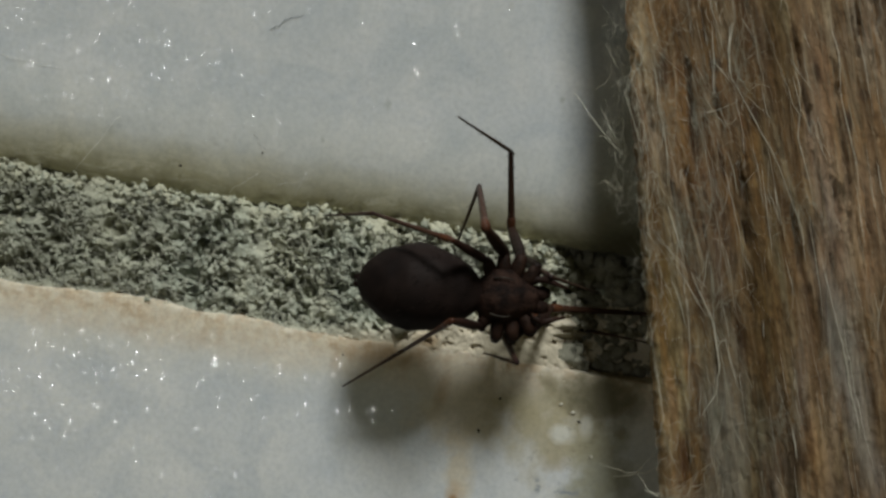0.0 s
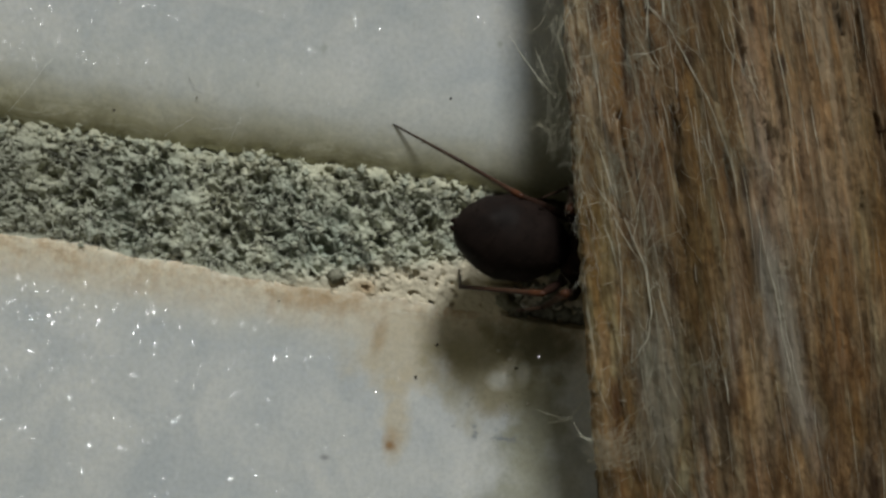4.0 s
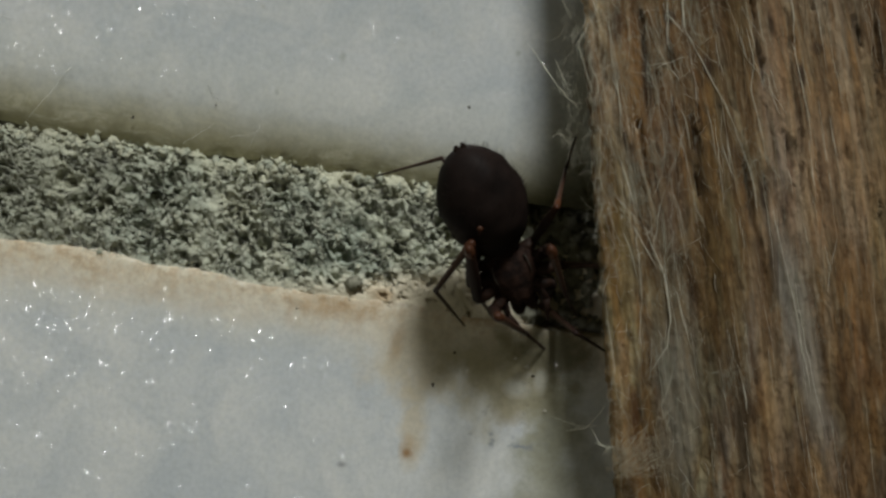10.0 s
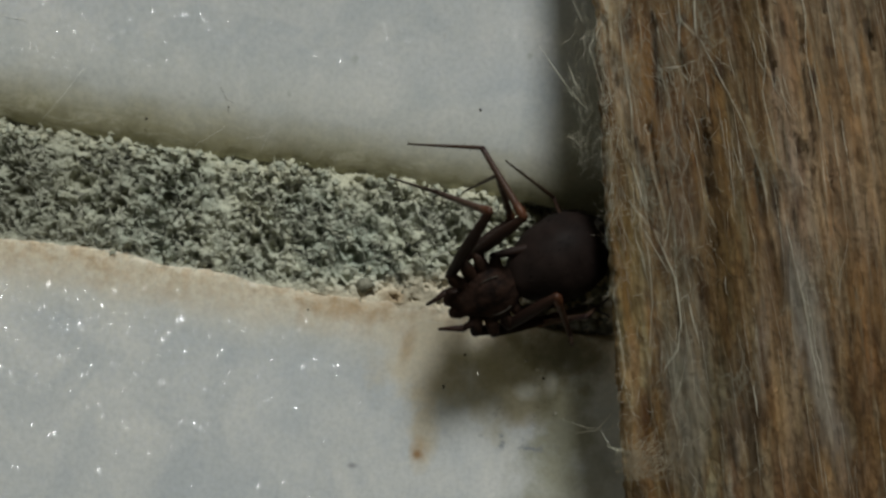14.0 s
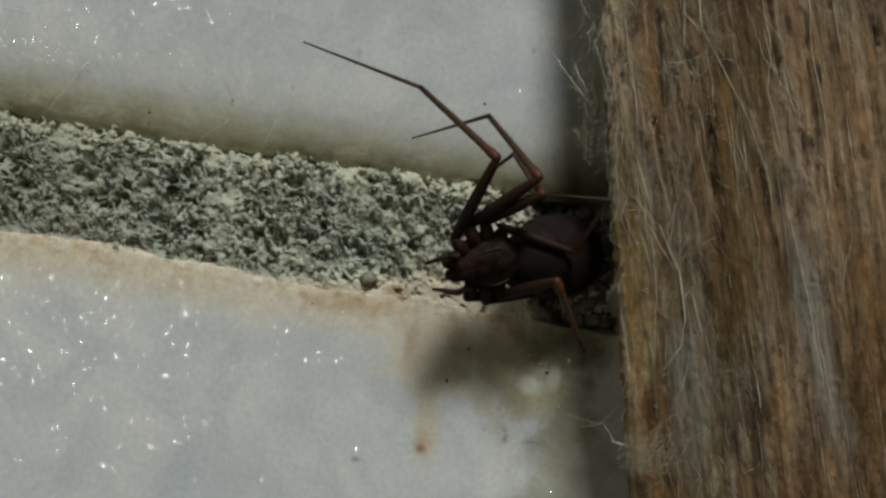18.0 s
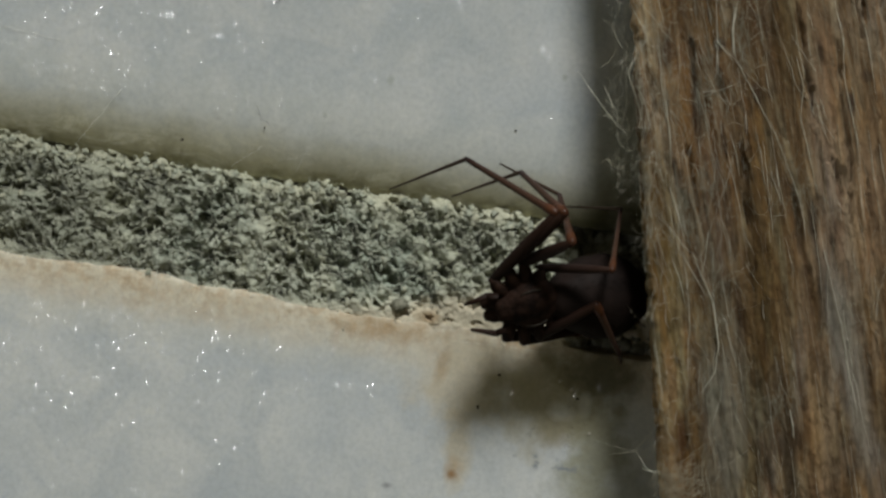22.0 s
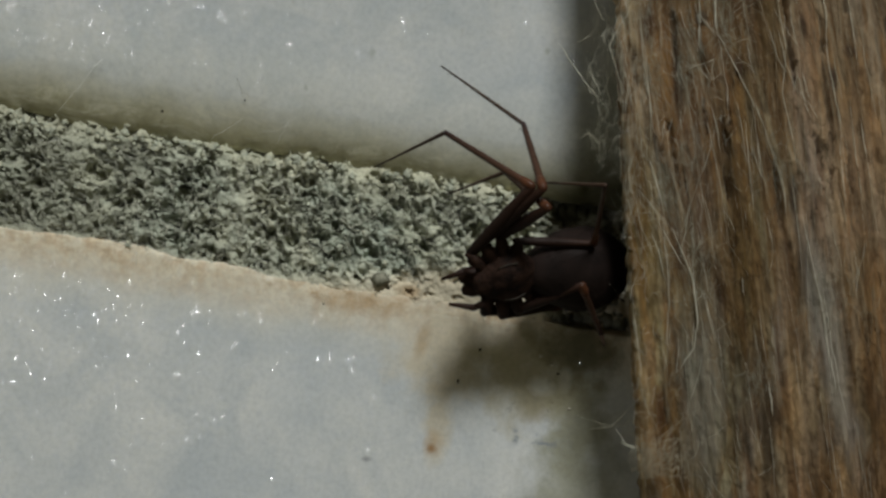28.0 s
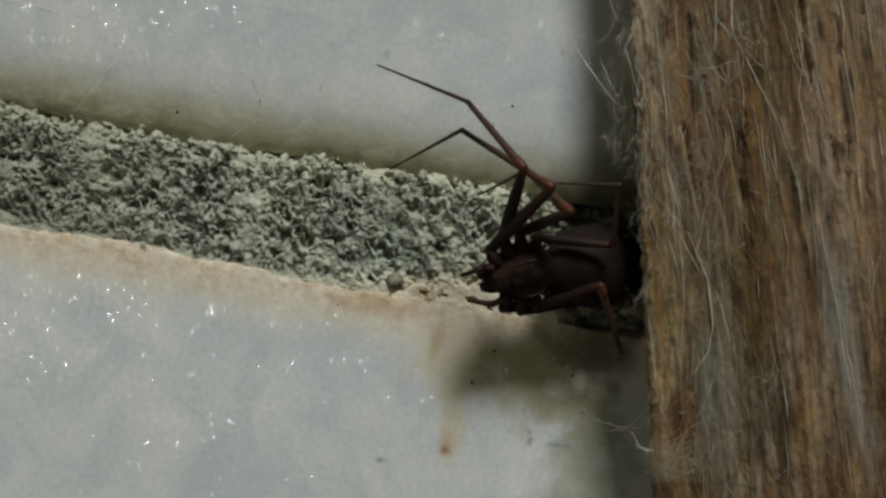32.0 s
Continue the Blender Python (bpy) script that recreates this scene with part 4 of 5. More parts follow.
def tuft(name, x, z, h, size, count, seed, label, material):
    r = random.Random(seed)
    h = board_height(x, z) + 0.05 if h > 4 else h
    ls = []
    for _ in range(int(count * 0.75)):
        a, e = r.choice((1.4, -1.4, 1.7, -1.7)) + r.gauss(0, 0.7), r.uniform(-0.25, 0.3)
        pts, p = [], [x + r.gauss(0, size * 0.22), -h + r.uniform(-0.1, 0.05), z + r.gauss(0, size * 0.36)]
        step = size * r.uniform(0.06, 0.17)
        bend = r.uniform(-0.22, 0.22)
        for _k in range(10):
            pts.append(tuple(p))
            a += bend + r.uniform(-0.5, 0.5)
            p = [p[0] + math.cos(a) * step * 0.7, p[1] - e * step * 0.5, p[2] + math.sin(a) * step]
        q = r.uniform(0.002, 0.0045)
        ls.append((pts, q, q * 0.7))
    return tagged(new(name, tubes(name, ls, material, 3)), label, "lint")


ON, IN = "grey tangle of lint caught on the board", "thin wisp of lint in the board's shadow"
for k, (x, z, h, size, count, label) in enumerate((
        (6.75, -7.5, 3.9, 0.6, 40, "grey tuft of lint between board and tile"),
        (7.5, 0.3, 4.2, 1.0, 110, "bluish grey clump of lint on the board"), (8.8, 5.6, 4.2, 1.5, 120, ON), (7.95, 4.2, 4.2, 1.1, 120, ON), (6.8, 3.8, 4.2, 1.2, 90, ON),
        (6.5, 5.9, 4.2, 1.2, 60, ON), (7.1, 0.9, 4.2, 1.3, 90, ON), (8.0, 1.6, 4.2, 0.8, 70, "pale clump of lint on the board"), (5.6, 5.3, 3.4, 1.0, 36, IN), (5.45, 6.6, 3.3, 0.8, 24, IN), (5.3, 3.9, 3.2, 0.7, 24, IN),
        (5.7, 3.0, 3.4, 1.1, 34, IN), (5.45, 2.0, 3.2, 0.8, 26, IN), (8.2, -2.2, 4.2, 1.6, 90, ON), (8.3, -5.0, 4.2, 1.5, 110, "bluish grey clump of lint on the board"),
        (10.8, 1.2, 4.2, 1.4, 60, ON), (12.4, -2.6, 4.2, 1.6, 70, ON), (10.4, -5.1, 4.2, 1.0, 70, "pale clump of lint on the board"))):
    tuft("lint_tuft", x, z, h, size, count, k + 1, label, SILK if label == IN else LINT)


# a brush of pale fibres that sticks out over the board's edge
brush = []
for k in range(95):
    f, g = rng.gauss(0, 0.22), rng.gauss(0, 0.20)
    x0, z0 = 6.81 + rng.uniform(-0.25, 0.35) + f, -8.16 + rng.uniform(-0.15, 0.25) + g
    x1, z1 = 8.17 + rng.uniform(-0.7, 0.25) + f * 2.0, -7.33 + rng.uniform(-0.45, 0.12) + g * 2.2
    xm, zm = (x0 + x1) / 2 + rng.uniform(-0.12, 0.12), (z0 + z1) / 2 + rng.uniform(-0.1, 0.14)
    r = rng.uniform(0.003, 0.008)
    brush.append((thread(((x0, z0), (xm, zm), (x1, z1)), (4.15 + rng.uniform(-0.3, 0.2), 4.25 + rng.uniform(-0.05, 0.2)), 0, 0.28, k * 1.7), r, r * 0.5))
tagged(new("fibre_tuft", tubes("fibre_tuft", brush, BEIGE, 4, True)), "pale beige tuft of fibres on the board's edge", "lint")


# ---- grit ----
def grit(x, z, r, label, seed, material=SPECK, tall=1.0, y=0.0):
    q = random.Random(seed)
    ob = tagged(new("grit", joined("grit", [(blob(r, q, (1, 0.6, tall), 0.4, 2), (0, 0, 0))], material)), label, "grit", "grit on the tiles")
    ob.matrix_basis = pose(x * MM, (y - r * 0.3) * MM, z * MM)
    return ob


for k, (x, z, r, tall) in enumerate(((-8.88, 2.82, 0.048, 1.1), (-6.1, 3.24, 0.018, 2.2), (2.4, 3.2, 0.04, 1.0), (1.93, -5.1, 0.055, 0.8),
                                     (4.6, -5.9, 0.05, 0.8), (1.2, -6.2, 0.04, 1.8), (-3.4, -3.6, 0.03, 1.0))):
    grit(x, z, r, "tiny black speck of grit on the white tile", k, SPECK, tall, 0.06 if k == 0 else 0.0)
for k, (x, z, r) in enumerate(((4.0, -5.3, 0.06), (4.4, -5.6, 0.075), (5.0, -7.1, 0.06))):
    grit(x, z, r, "pale crumb of grout lying on the tile", 50 + k, CRUMB, 0.8)
grit(-1.5, -2.75, 0.28, "dark grey grit grain sunk in the grout", 90, MORTAR, 0.75, 0.1)
hair = tagged(new("curled_hair"), "short curled dark hair stuck on the tile", "hair")
piece("strand", tubes("strand", [(thread(((-6.35, 3.95), (-6.2, 3.55), (-5.95, 3.35)), (0.03, 0.03), 0, 0.12, 9), 0.0045, 0.003),
                                 (thread(((-5.8, 7.4), (-5.2, 7.75), (-4.7, 7.9)), (0.03, 0.03), 0, 0.12, 12), 0.009, 0.006)], BRISTLE, 4), hair)

# ---- the spider ----
spider = tagged(new("spider"), "small dark brown spider with reddish legs in the joint", "spider")


def lathe(name, profile, material, sides=28, squash=1.0, relief=0.0, seed=0.0):
    """A body of revolution about x from (x, radius) pairs, in mm."""
    verts = []
    for k in range(sides):
        a = 2 * math.pi * k / sides
        for x, r in profile:
            q = r * (1 + relief * fr(x * 1.5 + seed, math.cos(a) * 1.6, math.sin(a) * 1.6))
            verts.append((x * MM, q * math.cos(a) * MM, q * math.sin(a) * squash * MM))
    return mesh_of(name, verts, grid_faces(sides, len(profile), True), material)


def egg(length, radius, n=20, blunt=0.85, tail=1.25):
    """Profile from the rear tip (-length/2) to the front, rounder in front than behind."""
    out = []
    for i in range(n + 1):
        f = i / n
        out.append((-length / 2 + length * f, max(0.004, radius * math.sin(math.pi * f ** blunt) ** (1 / tail))))
    return out


AB_LEN = 4.1
abdomen = piece("abdomen", lathe("abdomen", egg(AB_LEN, 1.37, 30, 0.93, 1.75), ABDOMEN, 36, 0.92, 0.05), spider, "large round blackish brown abdomen")
for sy in (-1, 1):
    piece("spinneret", lathe("spinneret", [(0.0, 0.12), (-0.08, 0.10), (-0.15, 0.06), (-0.18, 0.004)], CARAPACE, 10), abdomen, m=pose(-1.98 * MM, 0.11 * sy * MM, -0.1 * MM))
hairs = []
hr = random.Random(11)
for _ in range(420):
    f, a = hr.uniform(0.05, 0.95), hr.uniform(0, 2 * math.pi)
    x = -AB_LEN / 2 + AB_LEN * f
    r = 1.37 * math.sin(math.pi * f ** 0.93) ** (1 / 1.75)
    p = Vector((x, r * math.cos(a), r * math.sin(a) * 0.92))
    d = (Vector((-0.9, math.cos(a), math.sin(a)))).normalized() * hr.uniform(0.10, 0.2)
    hairs.append(([tuple(p), tuple(p + d * 0.5), tuple(p + d + Vector((-0.03, 0, 0)))], 0.007, 0.003))
tagged(piece("bristles", tubes("bristles", hairs, BRISTLE, 3), abdomen), kind="stuff")

# leg joints: places of the hips on the body, and the lengths of femur, tibia and tarsus (mm)
HIPS = {"1": (0.90, 1.04), "2": (0.38, 1.34), "3": (-0.14, 1.34), "4": (-0.60, 1.02)}
SIZES = {"1": (3.2, 3.65, 4.1), "2": (2.9, 2.95, 3.35), "3": (2.3, 2.55, 2.35), "4": (2.45, 2.95, 2.75)}

K = 0.97
carapace = piece("carapace", lathe("carapace", [(x * K, r * 0.92) for x, r in [(-1.05, 0.01), (-1.0, 0.34), (-0.8, 0.64), (-0.5, 0.84), (-0.15, 0.92), (0.2, 0.86), (0.5, 0.66), (0.75, 0.50), (0.98, 0.42), (1.08, 0.30), (1.12, 0.01)]], CARAPACE, 28, 0.66, 0.16), spider, "glossy dark brown carapace")
for x, y, z, r in ((0.94, 0.11, 0.18, 0.05), (0.94, -0.11, 0.18, 0.05), (0.86, 0.24, 0.20, 0.04), (0.86, -0.24, 0.20, 0.04), (0.77, 0.10, 0.26, 0.035), (0.77, -0.10, 0.26, 0.035)):
    piece("eye", joined("eye", [(blob(r, hr, (1, 1, 1), 0.0, 2), (0, 0, 0))], EYE), carapace, m=pose(x * MM, y * MM, z * MM))
piece("sternum", lathe("sternum", [(-0.95, 0.01), (-0.85, 0.36), (-0.5, 0.68), (0.0, 0.82), (0.45, 0.70), (0.8, 0.42), (0.98, 0.01)], CARAPACE, 20, 0.72, 0.10), spider, "blackish breastplate under the body", pose(0, 0, -0.52 * MM))
piece("pedicel", lathe("pedicel", [(-1.1, 0.10), (-0.9, 0.16), (-0.75, 0.18)], CARAPACE, 12), spider)
for sy in (-1, 1):
    piece("chelicera", lathe("chelicera", [(-0.1, 0.16), (0.1, 0.25), (0.35, 0.25), (0.60, 0.16), (0.68, 0.01)], CARAPACE, 14), spider, m=pose(0.85 * MM, 0.18 * sy * MM, -0.12 * MM, 0, 28, 6 * sy))
    palp = piece("pedipalp", tubes("pedipalp", [([(0.7, 0.36 * sy, -0.1), (0.95, 0.62 * sy, 0.12), (1.25, 0.68 * sy, 0.10)], 0.13, 0.11), ([(1.22, 0.68 * sy, 0.10), (1.6, 0.55 * sy, -0.05), (1.95, 0.46 * sy, -0.22)], 0.12, 0.05)], FEMUR, 10), spider, "short dark feeler beside the jaws")
    for hx, hy in HIPS.values():
        piece("coxa", tubes("coxa", [([(hx * 0.5, hy * 0.28 * sy, -0.34), (hx * 0.72, hy * 0.52 * sy, -0.16), (hx * 0.9, hy * 0.76 * sy, -0.02), (hx, hy * 0.93 * sy, -0.03), (hx * 1.03, hy * 1.03 * sy, -0.16)], 0.29, 0.16)], COXA, 10), spider)
    piece("pale_stripe", tubes("pale_stripe", [([(-0.42, 0.55 * sy, 0.43), (-0.18, 0.60 * sy, 0.46), (0.05, 0.60 * sy, 0.46), (0.25, 0.55 * sy, 0.44)], 0.034, 0.012)], PALE, 6), carapace, "thin pale line along the carapace")



def segment(name, length, r0, r1, bulge, material, bristles, seed):
    prof = [(-r0 * 0.8, 0.004), (-r0 * 0.5, r0 * 0.75), (0, r0)]
    for k in range(1, 9):
        f = k / 9
        prof.append((length * f, r0 + (r1 - r0) * f + bulge * math.sin(math.pi * f)))
    prof += [(length, r1), (length + r1 * 0.5, r1 * 0.7), (length + r1 * 0.8, 0.004)]
    ob = piece(name, lathe(name, prof, material, 12, 1.0, 0.03, seed), spider)
    q = random.Random(int(seed * 10))
    ls = []
    for _ in range(bristles):
        x, a = q.uniform(0.1, 1.0) * length, q.uniform(0, 2 * math.pi)
        r = r0 + (r1 - r0) * x / length
        d = Vector((0.8, math.cos(a), math.sin(a))).normalized() * q.uniform(0.07, 0.15)
        p = Vector((x, r * math.cos(a) * 0.9, r * math.sin(a) * 0.9))
        ls.append(([tuple(p), tuple(p + d * 0.6), tuple(p + d)], 0.006, 0.002))
    tagged(piece("bristles", tubes("bristles", ls, BRISTLE, 3), ob), kind="stuff")
    return ob


LEGS = {}
for side in "LR":
    for num in "1234":
        f, t, s = SIZES[num]
        sd = ord(side) + float(num)
        k = 0.70 if num == "4" else 1.0
        LEGS[side + num] = (
            segment("leg_femur", f, 0.165 * k, 0.120 * k, 0.050, FEMUR, 22, sd),
            segment("leg_tibia", t, 0.130 * k, 0.085 * k, 0.0, TIBIA, 30, sd + 0.3),
            segment("leg_tarsus", s, 0.070, 0.026, 0.0, TARSUS, 34, sd + 0.6),
        )
        piece("patella", lathe("patella", [(-0.10, 0.004), (-0.08, 0.10 * k), (0.02, 0.150 * k), (0.22, 0.158 * k), (0.42, 0.142 * k), (0.50, 0.118 * k), (0.52, 0.004)], PATELLA, 12, 1.0, 0.04, sd), LEGS[side + num][1], "rust-brown knee joint")

# ---- motion of the spider ----
STANCES = {}


def stance(t, **places):
    """Where the spider's parts are at t: A abdomen and C carapace (x, z, height off the tiles), and for each
    leg the knee, ankle and tip (x, z as projected on the tile face)."""
    for key, value in places.items():
        STANCES.setdefault(key, []).append((t, value))


def between(rows, t):
    for (t0, a), (t1, b) in zip(rows, rows[1:]):
        if t <= t1:
            f = max(0.0, min(1.0, (t - t0) / (t1 - t0)))
            f = f + 0.35 * (f * f * (3 - 2 * f) - f)
            return [p + (q - p) * f for p, q in zip(a, b)]
    return list(rows[-1][1])


EYES = [(r[0], (r[1], r[3])) for r in ROWS]


def raised(eye, x, z, h):
    """The place at height h on the line of sight to (x, z) of the tile face."""
    k = (STAND - h) / STAND
    return Vector((eye[0] + (x - eye[0]) * k, -h, eye[1] + (z - eye[1]) * k))


def reach(eye, start, x, z, length, want, floor, ceiling):
    """The end of a stiff segment from start that shows at (x, z); of the two heights it takes the one nearer to want."""
    best = None
    for sign in (-1, 1):
        h = want
        for _ in range(12):
            p = raised(eye, x, z, h)
            flat = math.hypot(p.x - start.x, p.z - start.z)
            h = -start.y + sign * math.sqrt(max(0.0, length * length - flat * flat))
        p = raised(eye, x, z, h)
        cost = abs(h - want) + 9 * max(0, floor - h) + 9 * max(0, h - ceiling)
        if best is None or cost < best[0]:
            best = (cost, p)
    d = best[1] - start
    return start + d.normalized() * length


def aim(p, q):
    d = (q - p).normalized()
    up = Vector((0, -1, 0))
    if abs(d.dot(up)) > 0.98:
        up = Vector((0, 0, 1))
    y = up.cross(d).normalized()
    z = d.cross(y)
    m = Matrix((d, y, z)).transposed().to_4x4()
    m.translation = p * MM
    return m


def motions():
    stance(0, A=(-0.88, -1.17, 3.07), C=(1.91, -1.48, 3.20),
           L1=(2.7, -0.43, 3.66, -0.97, 5.29, -1.55), L2=(2.32, 0.66, 2.31, 3.28, 0.53, 4.45), L3=(1.46, 0.66, 1.23, 2.1, 0.46, 0.09), L4=(0.31, 0.28, -2.37, 1.19, -3.99, 1.12),
           R1=(3.66, -2.03, 6.44, -2.22, 9.9, -2.33), R2=(2.99, -2.31, 4.91, -2.8, 7.21, -3.28), R3=(1.93, -2.69, 2.51, -3.9, 1.39, -3.55), R4=(0.3, -2.46, -1.33, -3.45, -3.4, -4.67))
    stance(0.2, L2=(3.04, -0.04, 4.57, 0.15, 6.3, 0.24)
           )
    stance(0.5, A=(-0.25, -1.28, 2.84), C=(2.51, -1.61, 3.08),
           L4=(1.14, 0.35, -0.33, 0.87, -2.09, 1.24))
    stance(0.6, L3=(2.6, 0.7, 1.7, 2.04, 0.97, 0.41), L4=(0.97, 0.99, -0.84, 1.62, -2.37, 1.74)
           )
    stance(0.8, L3=(2.85, 0.65, 1.96, 2.1, 0.95, 0.65), L4=(2.4, 0.21, 0.83, 2.58, -0.25, 2.77)
           )
    stance(1, A=(0.29, -0.57, 2.76), C=(3.03, -1.12, 2.95),
           L1=(4.27, -0.74, 6.18, -0.93, 8.48, -1.13), L2=(4.08, -0.26, 5.8, 0.12, 7.71, 0.21), L3=(3.07, 0.56, 1.95, 1.97, 1.03, 0.75), L4=(2.52, 0.07, 0.96, 2.45, 0.18, 2.35),
           R1=(4.85, -2.08, 7.53, -2.08, 10.78, -2.28), R2=(4.28, -2.27, 6.19, -2.65, 8.49, -2.85), R3=(3.03, -2.45, 2.84, -3.51, 1.89, -3.79), R4=(2.17, -1.88, 0.65, -2.93, -1.07, -3.98))
    stance(2, A=(1.93, -1.18, 2.95), C=(4.7, -1.51, 2.70),
           L1=(5.85, -1.13, 7.76, -1.13, 10.25, -1.13), L2=(5.46, -0.75, 6.99, -0.37, 8.91, -0.17), L3=(4.74, -0.46, 4.96, 1.06, 3.89, 0.36), L4=(3.36, -0.47, 1.45, 1.63, 0.4, 2.29),
           R1=(6.43, -2.28, 8.92, -2.28, 12.18, -2.28), R2=(5.85, -2.47, 7.58, -2.85, 9.89, -3.04), R3=(4.52, -2.95, 4.23, -4.0, 3.37, -4.2), R4=(3.94, -2.66, 2.41, -3.05, -0.07, -3.34))
    stance(3, A=(3.16, -1.28, 2.80), C=(5.76, -1.71, 2.20),
           L1=(6.75, -1.43, 8.67, -1.43, 11.15, -1.43), L2=(6.37, -1.04, 7.9, -0.66, 9.81, -0.47), L3=(5.45, -0.47, 5.22, 0.92, 4.23, 0.06), L4=(3.92, -0.39, 1.79, 1.24, 0.4, 2.34),
           R1=(7.33, -2.57, 9.82, -2.58, 13.08, -2.58), R2=(6.76, -2.77, 8.48, -3.15, 10.79, -3.34), R3=(5.61, -3.24, 5.33, -4.01, 4.47, -3.91), R4=(4.66, -2.86, 2.17, -3.09, -0.79, -2.66))
    stance(4, A=(4.27, -1.42, 2.36), C=(6.79, -2.05, 1.70),
           L1=(7.78, -1.66, 9.7, -1.66, 12.19, -1.67), L2=(7.4, -1.27, 8.93, -0.89, 10.84, -0.71), L3=(6.44, -0.55, 6.44, 0.25, 5.49, -0.13), L4=(4.76, -0.07, 2.72, 1.11, 0.45, 2.35),
           R1=(8.36, -2.8, 10.85, -2.81, 14.12, -2.82), R2=(7.79, -2.99, 9.51, -3.38, 11.82, -3.58), R3=(6.26, -3.37, 5.49, -3.85, 4.63, -3.94), R4=(5.49, -3.37, 2.72, -3.13, 2.66, -2.45))
    stance(4.5, A=(4.25, -1.26, 2.88), C=(6.76, -1.81, 1.72),
           L4=(4.7, -0.08, 2.94, 1.02, 0.47, 2.29), R4=(5.57, -3.14, 2.6, -3.23, 2.45, -2.47))
    stance(6.5, A=(3.57, -1.13, 3.08), C=(5.49, -2.74, 1.78),
           L4=(5.6, 0.11, 3.21, 1.74, 0.44, 2.35), R4=(4.45, -2.18, 2.34, -1.5, 1.29, -0.74), R3=(4.55, -3.34, 3.01, -3.96, 2.39, -4.04))
    stance(7, A=(3.32, -0.78, 2.67), C=(5.29, -2.6, 1.80),
           L1=(6.53, -2.54, 8.26, -3.12, 10.57, -3.89), L2=(6.53, -1.77, 8.06, -1.58, 9.98, -1.78), L3=(5.76, -1.0, 6.72, -0.05, 7.67, 0.52), L4=(5.03, 0.11, 2.99, 1.95, 0.46, 2.34),
           R1=(5.58, -4.07, 7.31, -4.65, 9.62, -5.62), R2=(4.71, -3.2, 5.29, -4.65, 5.77, -5.61), R3=(4.2, -2.95, 2.95, -3.72, 2.36, -3.93), R4=(3.12, -1.9, 0.7, -0.0, -0.82, 1.48))
    stance(8, A=(3.13, -0.54, 2.81), C=(4.87, -2.59, 1.96),
           L1=(6.27, -2.59, 8.0, -3.37, 10.52, -4.34), L2=(6.45, -1.82, 7.99, -1.63, 9.92, -1.83), L3=(5.68, -1.06, 6.64, -0.1, 7.6, 0.47), L4=(5.24, 0.06, 3.04, 1.96, 0.29, 2.38),
           R1=(5.12, -4.13, 7.04, -4.52, 9.56, -5.5), R2=(4.54, -3.26, 5.21, -4.51, 5.89, -5.58), R3=(3.86, -2.97, 2.81, -3.54, 2.37, -3.97), R4=(3.29, -1.93, 0.84, 0.0, -0.72, 1.05))
    stance(9, A=(2.97, -0.42, 3.09), C=(4.67, -2.45, 2.12),
           L1=(6.11, -2.72, 7.85, -3.49, 10.18, -4.46), L2=(6.3, -1.76, 7.84, -1.57, 9.76, -1.76), L3=(5.62, -1.19, 6.67, -0.23, 7.63, 0.34), L4=(5.18, -0.08, 4.46, 1.38, 2.68, 2.29),
           R1=(5.06, -4.17, 6.32, -4.46, 8.25, -5.04), R2=(4.48, -3.11, 5.35, -4.65, 5.94, -5.81), R3=(3.81, -2.73, 2.76, -3.59, 2.33, -3.94), R4=(3.33, -1.9, 1.54, -0.15, 0.17, 0.56))
    stance(9.5, A=(2.79, -0.23, 3.18), C=(4.34, -2.37, 2.20),
           L1=(5.86, -2.88, 7.51, -4.04, 9.45, -5.2), L2=(6.05, -1.92, 7.68, -1.92, 9.61, -2.11), L3=(5.57, -1.73, 6.52, -0.77, 7.47, -0.01), L4=(5.03, -1.22, 5.26, 0.85, 4.4, 1.79),
           R1=(5.0, -4.23, 5.97, -4.62, 7.32, -5.39), R2=(3.69, -2.54, 4.66, -4.27, 5.58, -4.71), R3=(3.17, -2.31, 2.22, -3.27, 2.51, -4.0), R4=(3.3, -1.39, 1.68, 0.17, 0.4, 0.55))
    stance(10, A=(2.62, 0.15, 3.37), C=(3.68, -2.22, 2.27),
           L1=(4.91, -3.48, 6.07, -4.44, 7.62, -5.4), L2=(5.48, -2.13, 7.02, -2.13, 8.75, -2.32), L3=(5.19, -1.56, 5.68, -3.09, 6.07, -3.86), L4=(5.37, -0.16, 5.69, 1.18, 6.03, 2.26),
           R1=(3.38, -3.86, 4.34, -4.44, 5.5, -5.4), R2=(2.41, -1.56, 2.8, -3.29, 3.38, -4.05), R3=(2.51, -1.37, 1.27, -3.0, 2.27, -4.19), R4=(2.79, -0.89, 1.49, 1.49, -0.74, 0.87))
    stance(10.5, A=(3.53, 0.13, 3.73), C=(3.53, -2.32, 2.33),
           L1=(4.3, -3.4, 6.8, -3.4, 9.6, -4.2), L2=(5.24, -2.8, 7.0, -3.1, 9.6, -3.5), L3=(4.5, -1.36, 4.28, -3.57, 4.32, -3.96), L4=(4.42, -0.89, 5.92, 0.97, 6.73, 2.17),
           R1=(1.87, -0.89, -0.33, -0.99, -1.85, -1.13), R2=(2.16, -2.23, 1.78, -2.81, 2.17, -3.19), R3=(1.2, -1.08, 0.79, -2.81, 2.17, -3.92), R4=(3.02, -0.32, 1.33, 2.2, -0.52, 1.05))
    stance(10.75, R2=(2.10, -1.45, 0.35, -2.00, 0.10, -2.90))
